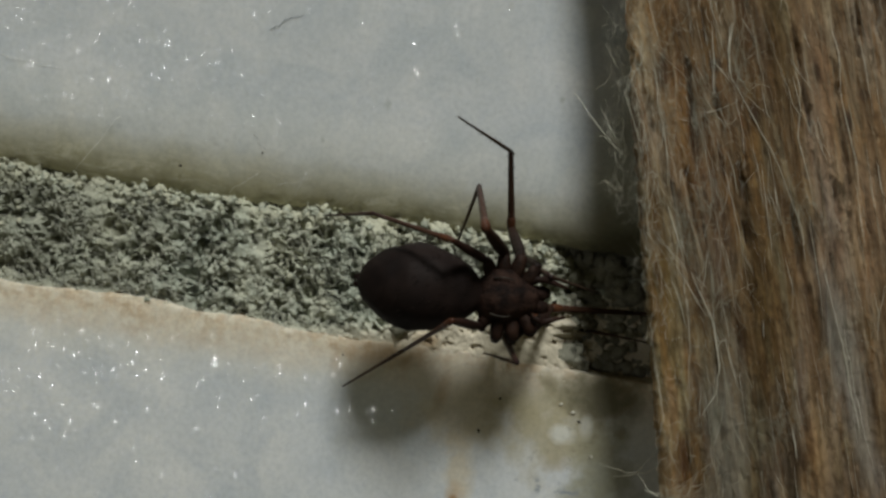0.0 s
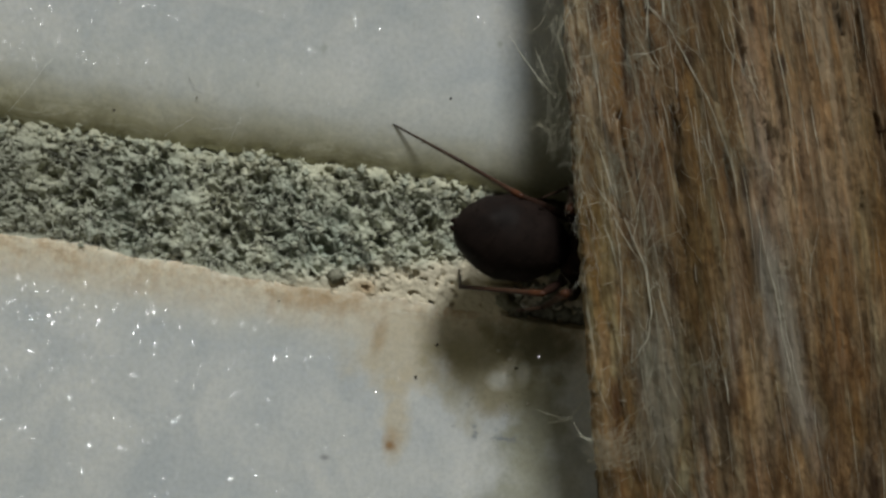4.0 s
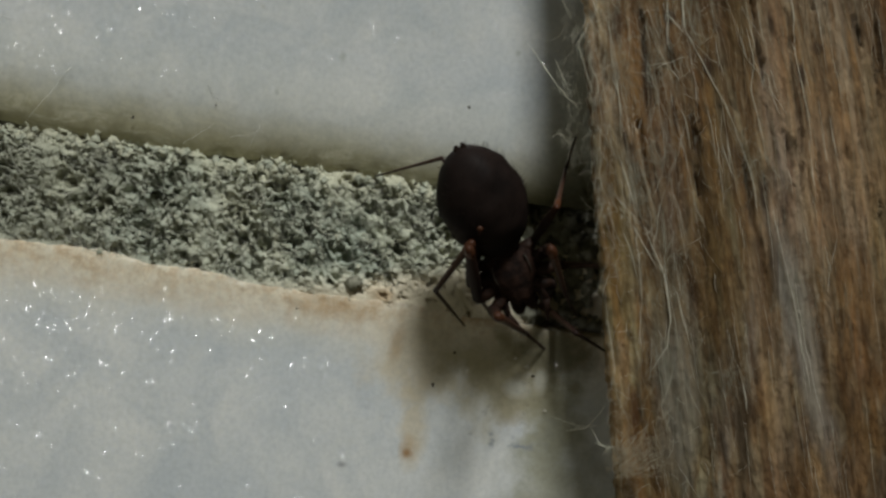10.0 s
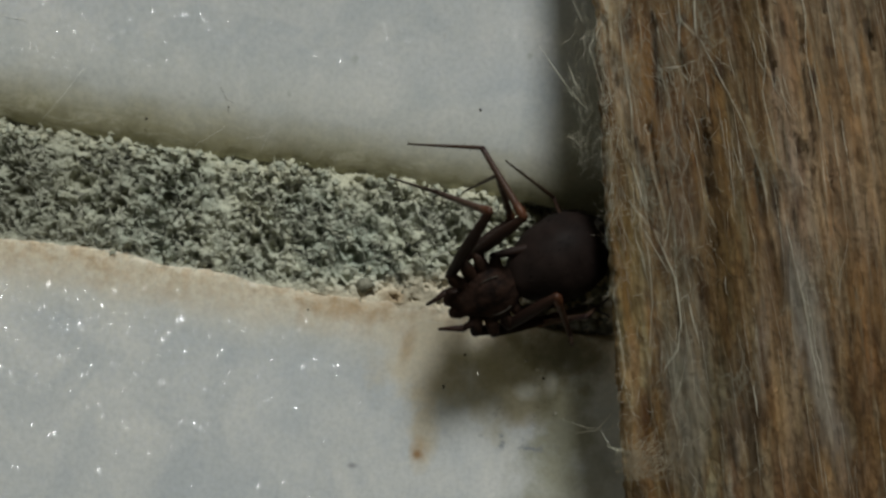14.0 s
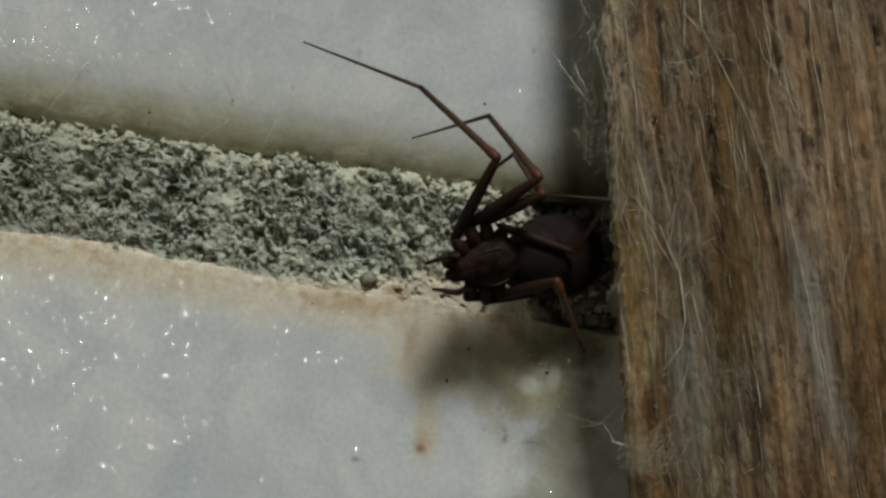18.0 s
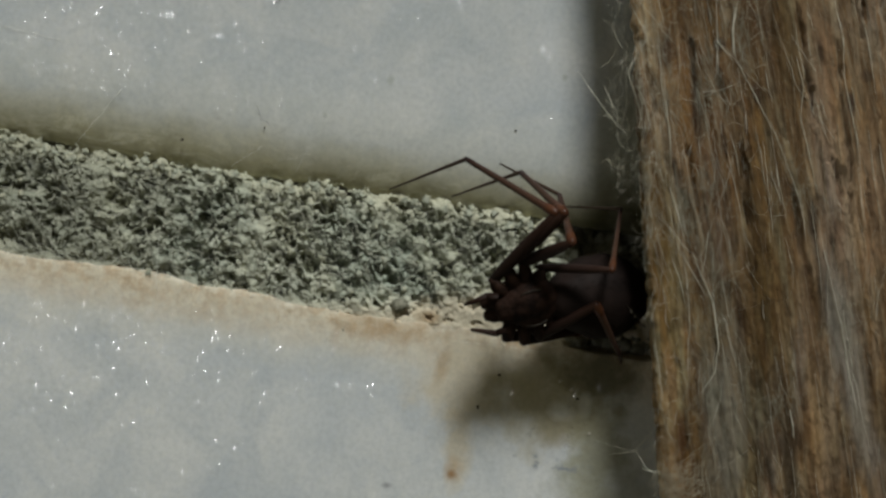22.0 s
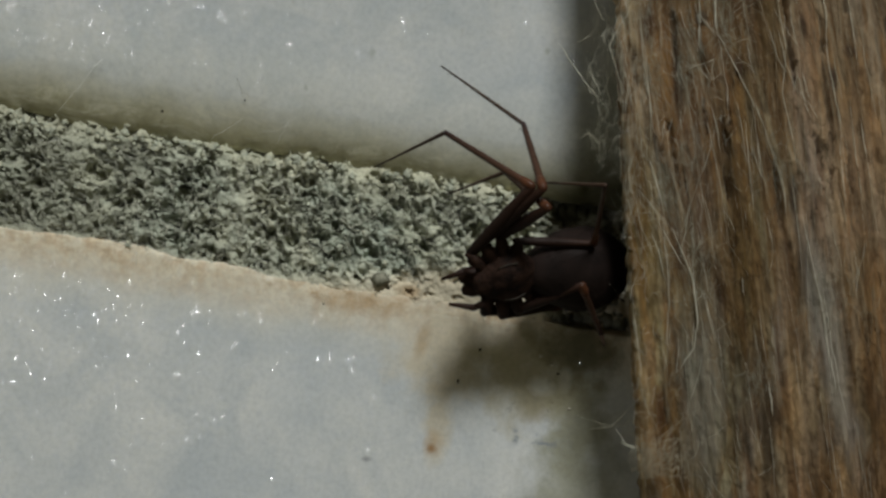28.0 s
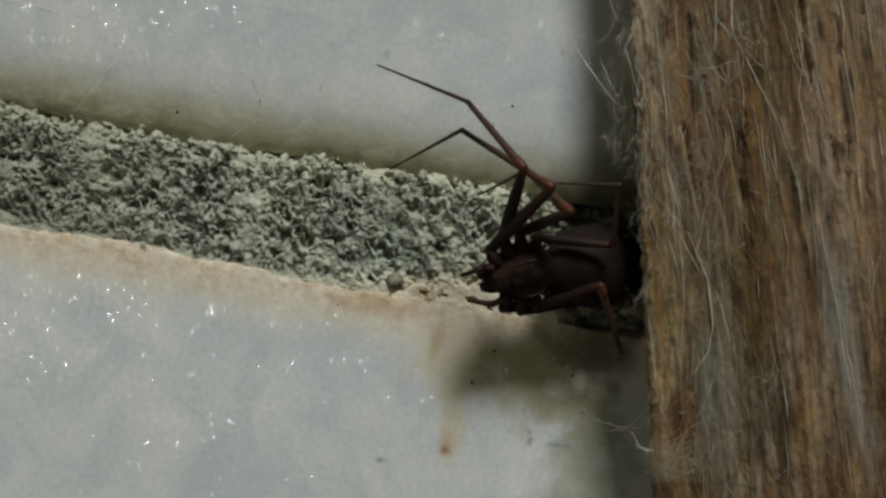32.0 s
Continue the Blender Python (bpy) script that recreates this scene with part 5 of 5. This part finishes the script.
    stance(11, A=(3.59, 0.04, 4.05), C=(3.18, -2.21, 2.40),
           L1=(4.1, -2.6, 7.0, -2.8, 9.8, -3.3), L2=(4.6, -2.9, 7.0, -3.0, 9.9, -3.4), L3=(5.0, -1.82, 4.82, -3.65, 5.01, -4.14), L4=(4.8, -1.05, 6.33, -0.38, 7.87, 0.0),
           R1=(1.39, -1.34, -0.95, -1.63, -2.67, -1.82), R2=(2.04, -0.58, -0.72, -0.79, -1.68, -1.92), R3=(2.79, -0.52, 1.06, 0.13, -0.76, -0.87), R4=(3.65, 0.09, 1.54, 2.48, -0.56, 1.05))
    stance(11.3, R4=(4.22, 0.52, 4.30, 2.99, 3.30, 4.13))
    stance(11.5, A=(3.94, -0.23, 4.07), C=(2.86, -2.23, 2.40),
           R4=(4.6, 0.8, 5.07, 1.94, 4.11, 2.74), R3=(2.78, -0.45, 0.77, 0.98, -1.14, 1.07), R1=(1.06, -1.08, -0.95, -1.22, -2.87, -1.7), L3=(5.04, -2.17, 4.97, -3.81, 4.82, -4.39),
           L4=(4.99, -1.31, 6.52, -0.06, 7.67, 0.42))
    stance(12, A=(3.84, -0.16, 3.7), C=(2.63, -2.23, 2.40),
           L1=(4.3, -2.1, 7.2, -2.6, 10.0, -3.1), L2=(4.7, -2.6, 7.3, -2.8, 10.1, -3.0), L3=(4.83, -2.02, 4.86, -3.52, 4.91, -4.29), L4=(5.07, -1.21, 6.6, -0.82, 8.32, -0.82),
           R1=(1.28, -1.0, -1.24, -1.28, -3.16, -1.72), R2=(1.44, -1.23, 0.98, -2.19, 1.48, -2.7), R3=(2.68, -0.46, 0.57, 0.83, -2.01, 0.19), R4=(4.4, -0.3, 5.04, 2.09, 3.71, 2.31))
    stance(12.5, A=(4.2, -0.45, 3.7), C=(2.88, -2.18, 2.40),
           R4=(4.9, 0.29, 5.45, 2.06, 3.7, 2.28), R3=(2.99, -0.01, 1.26, 2.08, -0.8, 2.42), R2=(2.61, 0.09, 1.17, 0.9, -0.45, -0.5), R1=(1.27, -0.78, -1.02, -1.17, -2.75, -1.46),
           L3=(4.83, -2.39, 4.94, -4.12, 4.98, -4.7))
    stance(13, A=(4.62, -1.10, 2.60), C=(3.07, -2.44, 2.40),
           L1=(4.99, -3.69, 7.74, -2.99, 10.34, -3.12), L2=(5.37, -3.5, 7.83, -2.76, 10.34, -2.79), L3=(4.8, -2.4, 5.53, -4.33, 5.63, -4.58), L4=(4.94, -3.15, 7.54, -2.87, 9.76, -2.99),
           R1=(2.33, 0.13, 0.51, 0.6, -1.12, 0.92), R2=(3.19, 0.32, 1.46, 1.02, -0.06, -0.45), R3=(3.68, -0.54, 2.19, 2.0, -0.26, 2.03), R4=(5.59, 0.04, 5.88, 1.86, 3.7, 2.29))
    stance(14, A=(5.15, -1.58, 2.14), C=(2.61, -2.79, 2.85),
           L1=(4.39, -4.03, 6.04, -3.78, 6.94, -3.03), L2=(4.84, -3.83, 6.14, -3.43, 6.84, -3.80), L3=(5.02, -3.11, 5.52, -4.49, 5.56, -4.74), L4=(4.94, -3.38, 5.84, -3.03, 6.54, -2.26),
           R1=(2.72, -0.24, 0.88, 0.42, -0.65, 0.89), R2=(3.47, -0.52, 2.98, 1.0, 1.83, 0.42), R3=(3.89, -0.43, 2.46, 1.92, -0.05, 2.03), R4=(5.87, -1.09, 4.9, 0.25, 3.26, 1.48))
    stance(14.5, A=(4.9, -1.74, 1.32), C=(2.34, -2.36, 3.05),
           R1=(3.98, 0.11, 2.37, 2.36, -0.92, 5.23), R2=(3.97, 0.3, 2.62, 2.4, -0.05, 2.04), R3=(3.78, 0.11, 3.07, 1.12, 1.87, 0.48), L3=(4.77, -2.87, 5.68, -4.47, 5.73, -4.7),
           L1=(4.13, -3.61, 5.78, -3.36, 6.68, -2.61), L2=(4.58, -3.41, 5.88, -3.01, 6.58, -3.38), L4=(4.68, -2.96, 5.58, -2.61, 6.28, -1.84))
    stance(16.5, A=(4.95, -1.44, 1.22), C=(2.37, -2.17, 3.04),
           R1=(3.09, 1.57, 0.21, 3.7, -3.68, 4.9), R2=(4.36, 0.73, 2.56, 2.76, -0.01, 2.08), R3=(4.5, 0.2, 3.44, 1.53, 1.91, 0.47), L3=(5.01, -2.87, 5.8, -4.89, 5.88, -5.18),
           L1=(4.16, -3.42, 5.81, -3.17, 6.71, -2.42), L2=(4.61, -3.22, 5.91, -2.82, 6.61, -3.19), L4=(4.71, -2.77, 5.61, -2.42, 6.31, -1.65))
    stance(17, A=(5.04, -1.22, 1.26), C=(2.45, -2.01, 3.03),
           L1=(4.24, -3.25, 5.89, -3.00, 6.79, -2.25), L2=(4.69, -3.05, 5.99, -2.65, 6.69, -3.02), L3=(4.86, -2.78, 5.76, -4.86, 5.85, -5.19), L4=(4.79, -2.60, 5.69, -2.25, 6.39, -1.48),
           R1=(3.21, 1.38, 0.46, 3.71, -3.41, 5.2), R2=(4.4, 0.68, 2.51, 2.77, -0.05, 1.99), R3=(4.41, 0.16, 3.2, 1.44, 2.1, 0.48), R4=(6.16, -2.1, 6.62, -0.08, 4.6, 0.11))
    stance(18, A=(5.08, -1.20, 1.32), C=(2.46, -1.97, 3.03),
           L1=(4.25, -3.21, 5.90, -2.96, 6.80, -2.21), L2=(4.70, -3.01, 6.00, -2.61, 6.70, -2.98), L3=(4.9, -2.76, 5.76, -4.93, 5.84, -5.22), L4=(4.80, -2.56, 5.70, -2.21, 6.40, -1.44),
           R1=(2.84, 1.38, 0.24, 3.74, -3.7, 5.22), R2=(4.28, 0.73, 2.54, 2.81, -0.03, 2.03), R3=(4.39, 0.16, 3.41, 1.54, 1.99, 0.42), R4=(6.24, -2.04, 6.69, -0.02, 4.67, 0.16))
    stance(18.5, R1=(2.98, 1.91, -0.0, 3.79, -3.82, 5.18)
           )
    stance(19, A=(5.03, -1.48, 1.36), C=(2.37, -2.18, 3.02),
           L1=(4.16, -3.43, 5.81, -3.18, 6.71, -2.43), L2=(4.61, -3.23, 5.91, -2.83, 6.61, -3.20), L3=(4.81, -2.74, 5.73, -4.85, 5.83, -5.14), L4=(4.71, -2.78, 5.61, -2.43, 6.31, -1.66),
           R1=(2.46, 1.57, -0.7, 3.2, -4.62, 4.14), R2=(4.43, 0.72, 2.55, 2.71, 0.01, 2.03), R3=(4.49, 0.05, 3.42, 1.38, 2.09, 0.32), R4=(6.15, -2.34, 6.61, -0.23, 4.59, -0.05))
    stance(20, A=(5.28, -1.44, 1.41), C=(2.61, -2.14, 3.02),
           L1=(4.40, -3.39, 6.05, -3.14, 6.95, -2.39), L2=(4.85, -3.19, 6.15, -2.79, 6.85, -3.16), L3=(4.96, -2.71, 5.74, -4.83, 5.84, -5.12), L4=(4.95, -2.74, 5.85, -2.39, 6.55, -1.62),
           R1=(1.95, 1.64, -1.54, 2.9, -5.28, 2.91), R2=(4.47, 0.65, 2.61, 2.68, 0.05, 2.01), R3=(4.51, 0.07, 3.44, 1.41, 2.11, 0.53), R4=(5.87, -1.74, 6.27, 0.37, 4.51, 0.55))
    stance(21, A=(5.34, -1.60, 1.63), C=(2.60, -2.30, 3.01),
           L1=(4.39, -3.55, 6.04, -3.30, 6.94, -2.55), L2=(4.84, -3.35, 6.14, -2.95, 6.84, -3.32), L3=(5.07, -2.8, 5.89, -4.64, 5.97, -4.93), L4=(4.94, -2.90, 5.84, -2.55, 6.54, -1.78),
           R1=(1.73, 1.36, -1.82, 2.71, -5.08, 2.29), R2=(4.29, 0.47, 2.49, 2.63, 0.1, 1.89), R3=(4.38, -0.2, 3.37, 1.24, 2.12, 0.37), R4=(5.7, -1.54, 5.91, 0.42, 4.04, 1.05))
    stance(21.5, R1=(3.32, 0.6, 0.05, 2.66, -2.82, 1.53), R2=(4.28, 0.51, 2.64, 2.23, 0.25, 1.36),
           R3=(4.38, -0.35, 3.6, 1.18, 1.97, 1.17))
    stance(22, A=(5.39, -1.59, 1.68), C=(2.65, -2.39, 3.01),
           L1=(4.44, -3.64, 6.09, -3.39, 6.99, -2.64), L2=(4.89, -3.44, 6.19, -3.04, 6.89, -3.41), L3=(5.2, -2.68, 6.01, -4.38, 6.09, -4.71), L4=(4.99, -2.99, 5.89, -2.64, 6.59, -1.87),
           R1=(3.82, 0.42, 0.73, 2.24, -1.85, 1.2), R2=(4.1, 0.42, 2.59, 1.81, 0.26, 0.97), R3=(4.35, -0.57, 3.91, 1.05, 1.88, 2.09), R4=(5.72, -1.49, 5.99, 0.59, 4.1, 0.65))
    stance(23, A=(5.38, -1.53, 1.59), C=(2.66, -2.35, 3.00),
           L1=(4.45, -3.60, 6.10, -3.35, 7.00, -2.60), L2=(4.90, -3.40, 6.20, -3.00, 6.90, -3.37), L3=(5.22, -2.78, 6.08, -4.4, 6.16, -4.69), L4=(5.00, -2.95, 5.90, -2.60, 6.60, -1.83),
           R1=(3.64, 0.62, 0.66, 2.35, -1.82, 1.09), R2=(4.03, 0.09, 3.15, 1.57, 1.43, 1.02), R3=(3.54, 0.43, 2.43, 0.88, 0.1, 0.95), R4=(5.68, -1.62, 6.01, 0.57, 3.92, 0.66))
    stance(25, A=(5.39, -1.57, 1.64), C=(2.67, -2.43, 2.99),
           L1=(4.46, -3.68, 6.11, -3.43, 7.01, -2.68), L2=(4.91, -3.48, 6.21, -3.08, 6.91, -3.45), L3=(5.28, -2.85, 6.11, -4.52, 6.19, -4.86), L4=(5.01, -3.03, 5.91, -2.68, 6.61, -1.91),
           R1=(3.69, 0.54, 0.65, 2.26, -1.76, 0.99), R2=(3.98, 0.11, 3.4, 1.11, 1.96, 1.17), R3=(3.54, 0.23, 2.35, 0.83, 0.25, 0.73), R4=(5.73, -1.6, 6.06, 0.57, 3.98, 0.66))
    stance(26, A=(5.36, -1.52, 1.67), C=(2.63, -2.39, 2.98),
           L1=(4.42, -3.64, 6.07, -3.39, 6.97, -2.64), L2=(4.87, -3.44, 6.17, -3.04, 6.87, -3.41), L3=(5.26, -2.85, 6.12, -4.56, 6.21, -4.9), L4=(4.97, -2.99, 5.87, -2.64, 6.57, -1.87),
           R1=(3.67, 0.45, 0.62, 2.26, -1.98, 0.95), R2=(4.3, -0.31, 3.82, 0.7, 0.68, 1.69), R3=(3.71, 0.36, 2.61, 1.11, 1.08, 0.51), R4=(5.78, -1.57, 6.08, 0.58, 4.01, 0.63))
    stance(26.5, A=(5.46, -1.63, 1.66), C=(2.72, -2.44, 2.98),
           R1=(3.62, 0.43, 0.64, 2.26, -1.64, 1.13), R2=(4.31, -0.61, 4.19, 0.91, 1.12, 2.25), R3=(4.01, -0.14, 2.47, 0.93, 0.57, 0.14), R4=(5.86, -1.55, 6.05, 0.65, 3.81, 0.62),
           L3=(5.3, -2.81, 6.1, -4.53, 6.19, -4.86), L1=(4.51, -3.69, 6.16, -3.44, 7.06, -2.69), L2=(4.96, -3.49, 6.26, -3.09, 6.96, -3.46), L4=(5.06, -3.04, 5.96, -2.69, 6.66, -1.92))
    stance(28.5, A=(5.32, -1.48, 1.85), C=(2.55, -2.36, 2.97),
           R1=(3.6, 0.47, 0.65, 2.24, -1.66, 1.07), R2=(3.89, 0.67, 3.02, 3.03, 0.33, 5.07), R3=(4.19, -0.28, 2.73, 0.94, 0.74, 0.15), R4=(5.84, -1.41, 6.09, 0.51, 3.7, 0.61),
           L3=(5.35, -2.86, 6.06, -4.59, 6.15, -4.92), L1=(4.34, -3.61, 5.99, -3.36, 6.89, -2.61), L2=(4.79, -3.41, 6.09, -3.01, 6.79, -3.38), L4=(4.89, -2.96, 5.79, -2.61, 6.49, -1.84))
    stance(29, A=(5.28, -1.45, 1.53), C=(2.57, -2.26, 2.97),
           L1=(4.36, -3.51, 6.01, -3.26, 6.91, -2.51), L2=(4.81, -3.31, 6.11, -2.91, 6.81, -3.28), L3=(5.32, -2.81, 6.05, -4.72, 6.13, -5.05), L4=(4.91, -2.86, 5.81, -2.51, 6.51, -1.74),
           R1=(3.79, 0.52, 0.71, 2.34, -1.84, 1.01), R2=(3.49, 1.09, 1.78, 3.11, -1.31, 4.28), R3=(4.28, -0.24, 2.86, 0.98, 1.25, 0.26), R4=(5.79, -1.46, 6.04, 0.55, 3.69, 0.61))
    stance(29.5, R1=(3.84, 0.41, 0.76, 2.27, -1.7, 1.0), R2=(3.74, 0.73, 1.6, 2.89, -1.44, 3.24)
           )
    stance(30, A=(5.38, -1.39, 1.67), C=(2.64, -2.24, 2.96),
           L1=(4.43, -3.49, 6.08, -3.24, 6.98, -2.49), L2=(4.88, -3.29, 6.18, -2.89, 6.88, -3.26), L3=(5.43, -2.81, 6.1, -4.79, 6.19, -5.12), L4=(4.98, -2.84, 5.88, -2.49, 6.58, -1.72),
           R1=(3.83, 0.48, 0.75, 2.29, -1.62, 1.11), R2=(4.16, 0.72, 2.84, 2.55, -0.31, 3.6), R3=(4.36, -0.18, 2.68, 0.98, 1.45, 0.39), R4=(5.88, -1.46, 6.07, 0.61, 4.02, 0.66))
    stance(30.5, R2=(4.39, 0.5, 4.31, 2.76, 2.36, 5.19)
           )
    stance(31, A=(5.42, -1.40, 1.78), C=(2.66, -2.23, 2.96),
           L1=(4.45, -3.48, 6.10, -3.23, 7.00, -2.48), L2=(4.90, -3.28, 6.20, -2.88, 6.90, -3.25), L3=(5.47, -2.87, 6.09, -4.73, 6.18, -5.08), L4=(5.00, -2.83, 5.90, -2.48, 6.60, -1.71),
           R1=(3.63, 0.69, 0.69, 2.35, -1.7, 0.93), R2=(3.84, 0.92, 3.33, 3.66, 1.75, 6.54), R3=(4.36, -0.31, 2.96, 0.91, 1.07, 0.21), R4=(5.88, -1.43, 6.05, 0.62, 3.83, 0.64))
    stance(31.5, R2=(3.06, 1.19, 1.84, 3.41, -0.85, 5.64)
           )
    stance(32, A=(5.45, -1.34, 1.67), C=(2.71, -2.20, 2.95),
           L1=(4.50, -3.45, 6.15, -3.20, 7.05, -2.45), L2=(4.95, -3.25, 6.25, -2.85, 6.95, -3.22), L3=(5.48, -2.79, 6.16, -4.81, 6.25, -5.14), L4=(5.05, -2.80, 5.95, -2.45, 6.65, -1.68),
           R1=(3.8, 0.49, 0.7, 2.38, -1.7, 1.02), R2=(2.82, 1.12, 0.89, 3.33, -2.16, 4.51), R3=(4.43, -0.32, 2.88, 1.05, 1.33, 0.21), R4=(5.89, -1.44, 6.07, 0.6, 3.93, 0.63))
    times = sorted({round(i * 0.1, 2) for i in range(321)} | {t for rows in STANCES.values() for t, _ in rows})
    body, ab_rows = [], []
    legs = {k: ([], [], []) for k in LEGS}
    for t in times:
        eye = between(EYES, t)
        cx, cz, ch = between(STANCES["C"], t)
        ax, az, ah = between(STANCES["A"], t)
        c, a = Vector((cx, -ch, cz)), Vector((ax, -ah, az))
        fwd = c - a
        fwd.y *= 0.15
        turn = max(0.0, min(1.0, (t - 13.0) / 1.5))
        root = aim(c, c + fwd) @ pose(0, 0, 0, -22 * turn * turn * (3 - 2 * turn), 0, 0)      # it leans against the broken grout
        inv = root.inverted()
        body.append((t, root))
        waist = (root @ Vector((-0.55 * MM, 0, 0))) / MM
        a.z -= 0.65 * max(0.0, min(1.0, (t - 14.5) / 2.0))      # the abdomen sinks into the hollow
        ab_rows.append((t, inv @ aim(waist + (a - waist).normalized() * (AB_LEN / 2 + 0.02), waist)))
        for key, (fe, ti, ta) in legs.items():
            hx, hy = HIPS[key[1]]
            lf, lt, ls = SIZES[key[1]]
            hip = (root @ Vector((hx * MM, hy * MM * (1 if key[0] == "L" else -1), -0.15 * MM))) / MM
            kx, kz, nx, nz, tx, tz = between(STANCES[key], t)
            under = nx > 6.7 or tx > 7.2 or (t >= 13.5 and key in ("L1", "L2", "L4"))
            low, high = (-1.5, 2.2) if under else (0.2, 5.1)         # under the board, in the hollow joint, or free
            knee = reach(eye, hip, kx, kz, lf, 1.2 if under else -hip.y + 0.8, low, high)
            ankle = reach(eye, knee, nx, nz, lt, 0.6 if under else 2.6, low, high)
            if key == "R4" and t > 14.5:      # its shin stands up beside the abdomen
                f = min(1.0, (t - 14.5) / 1.5)
                up = reach(eye, knee, nx, nz, lt, 5.3, 3.0, 5.8)
                ankle = knee + (ankle * (1 - f) + up * f - knee).normalized() * lt
            tip = reach(eye, ankle, tx, tz, ls, 0.3 if under else 0.5, low if under else 0.0, 2.2 if under else 4.6)
            fe.append((t, inv @ aim(hip, knee)))
            ti.append((t, inv @ aim(knee, ankle)))
            ta.append((t, inv @ aim(ankle, tip)))
    walk(spider, body)
    walk(abdomen, ab_rows)
    for key, parts in LEGS.items():
        for ob, rows in zip(parts, legs[key]):
            walk(ob, rows)


motions()
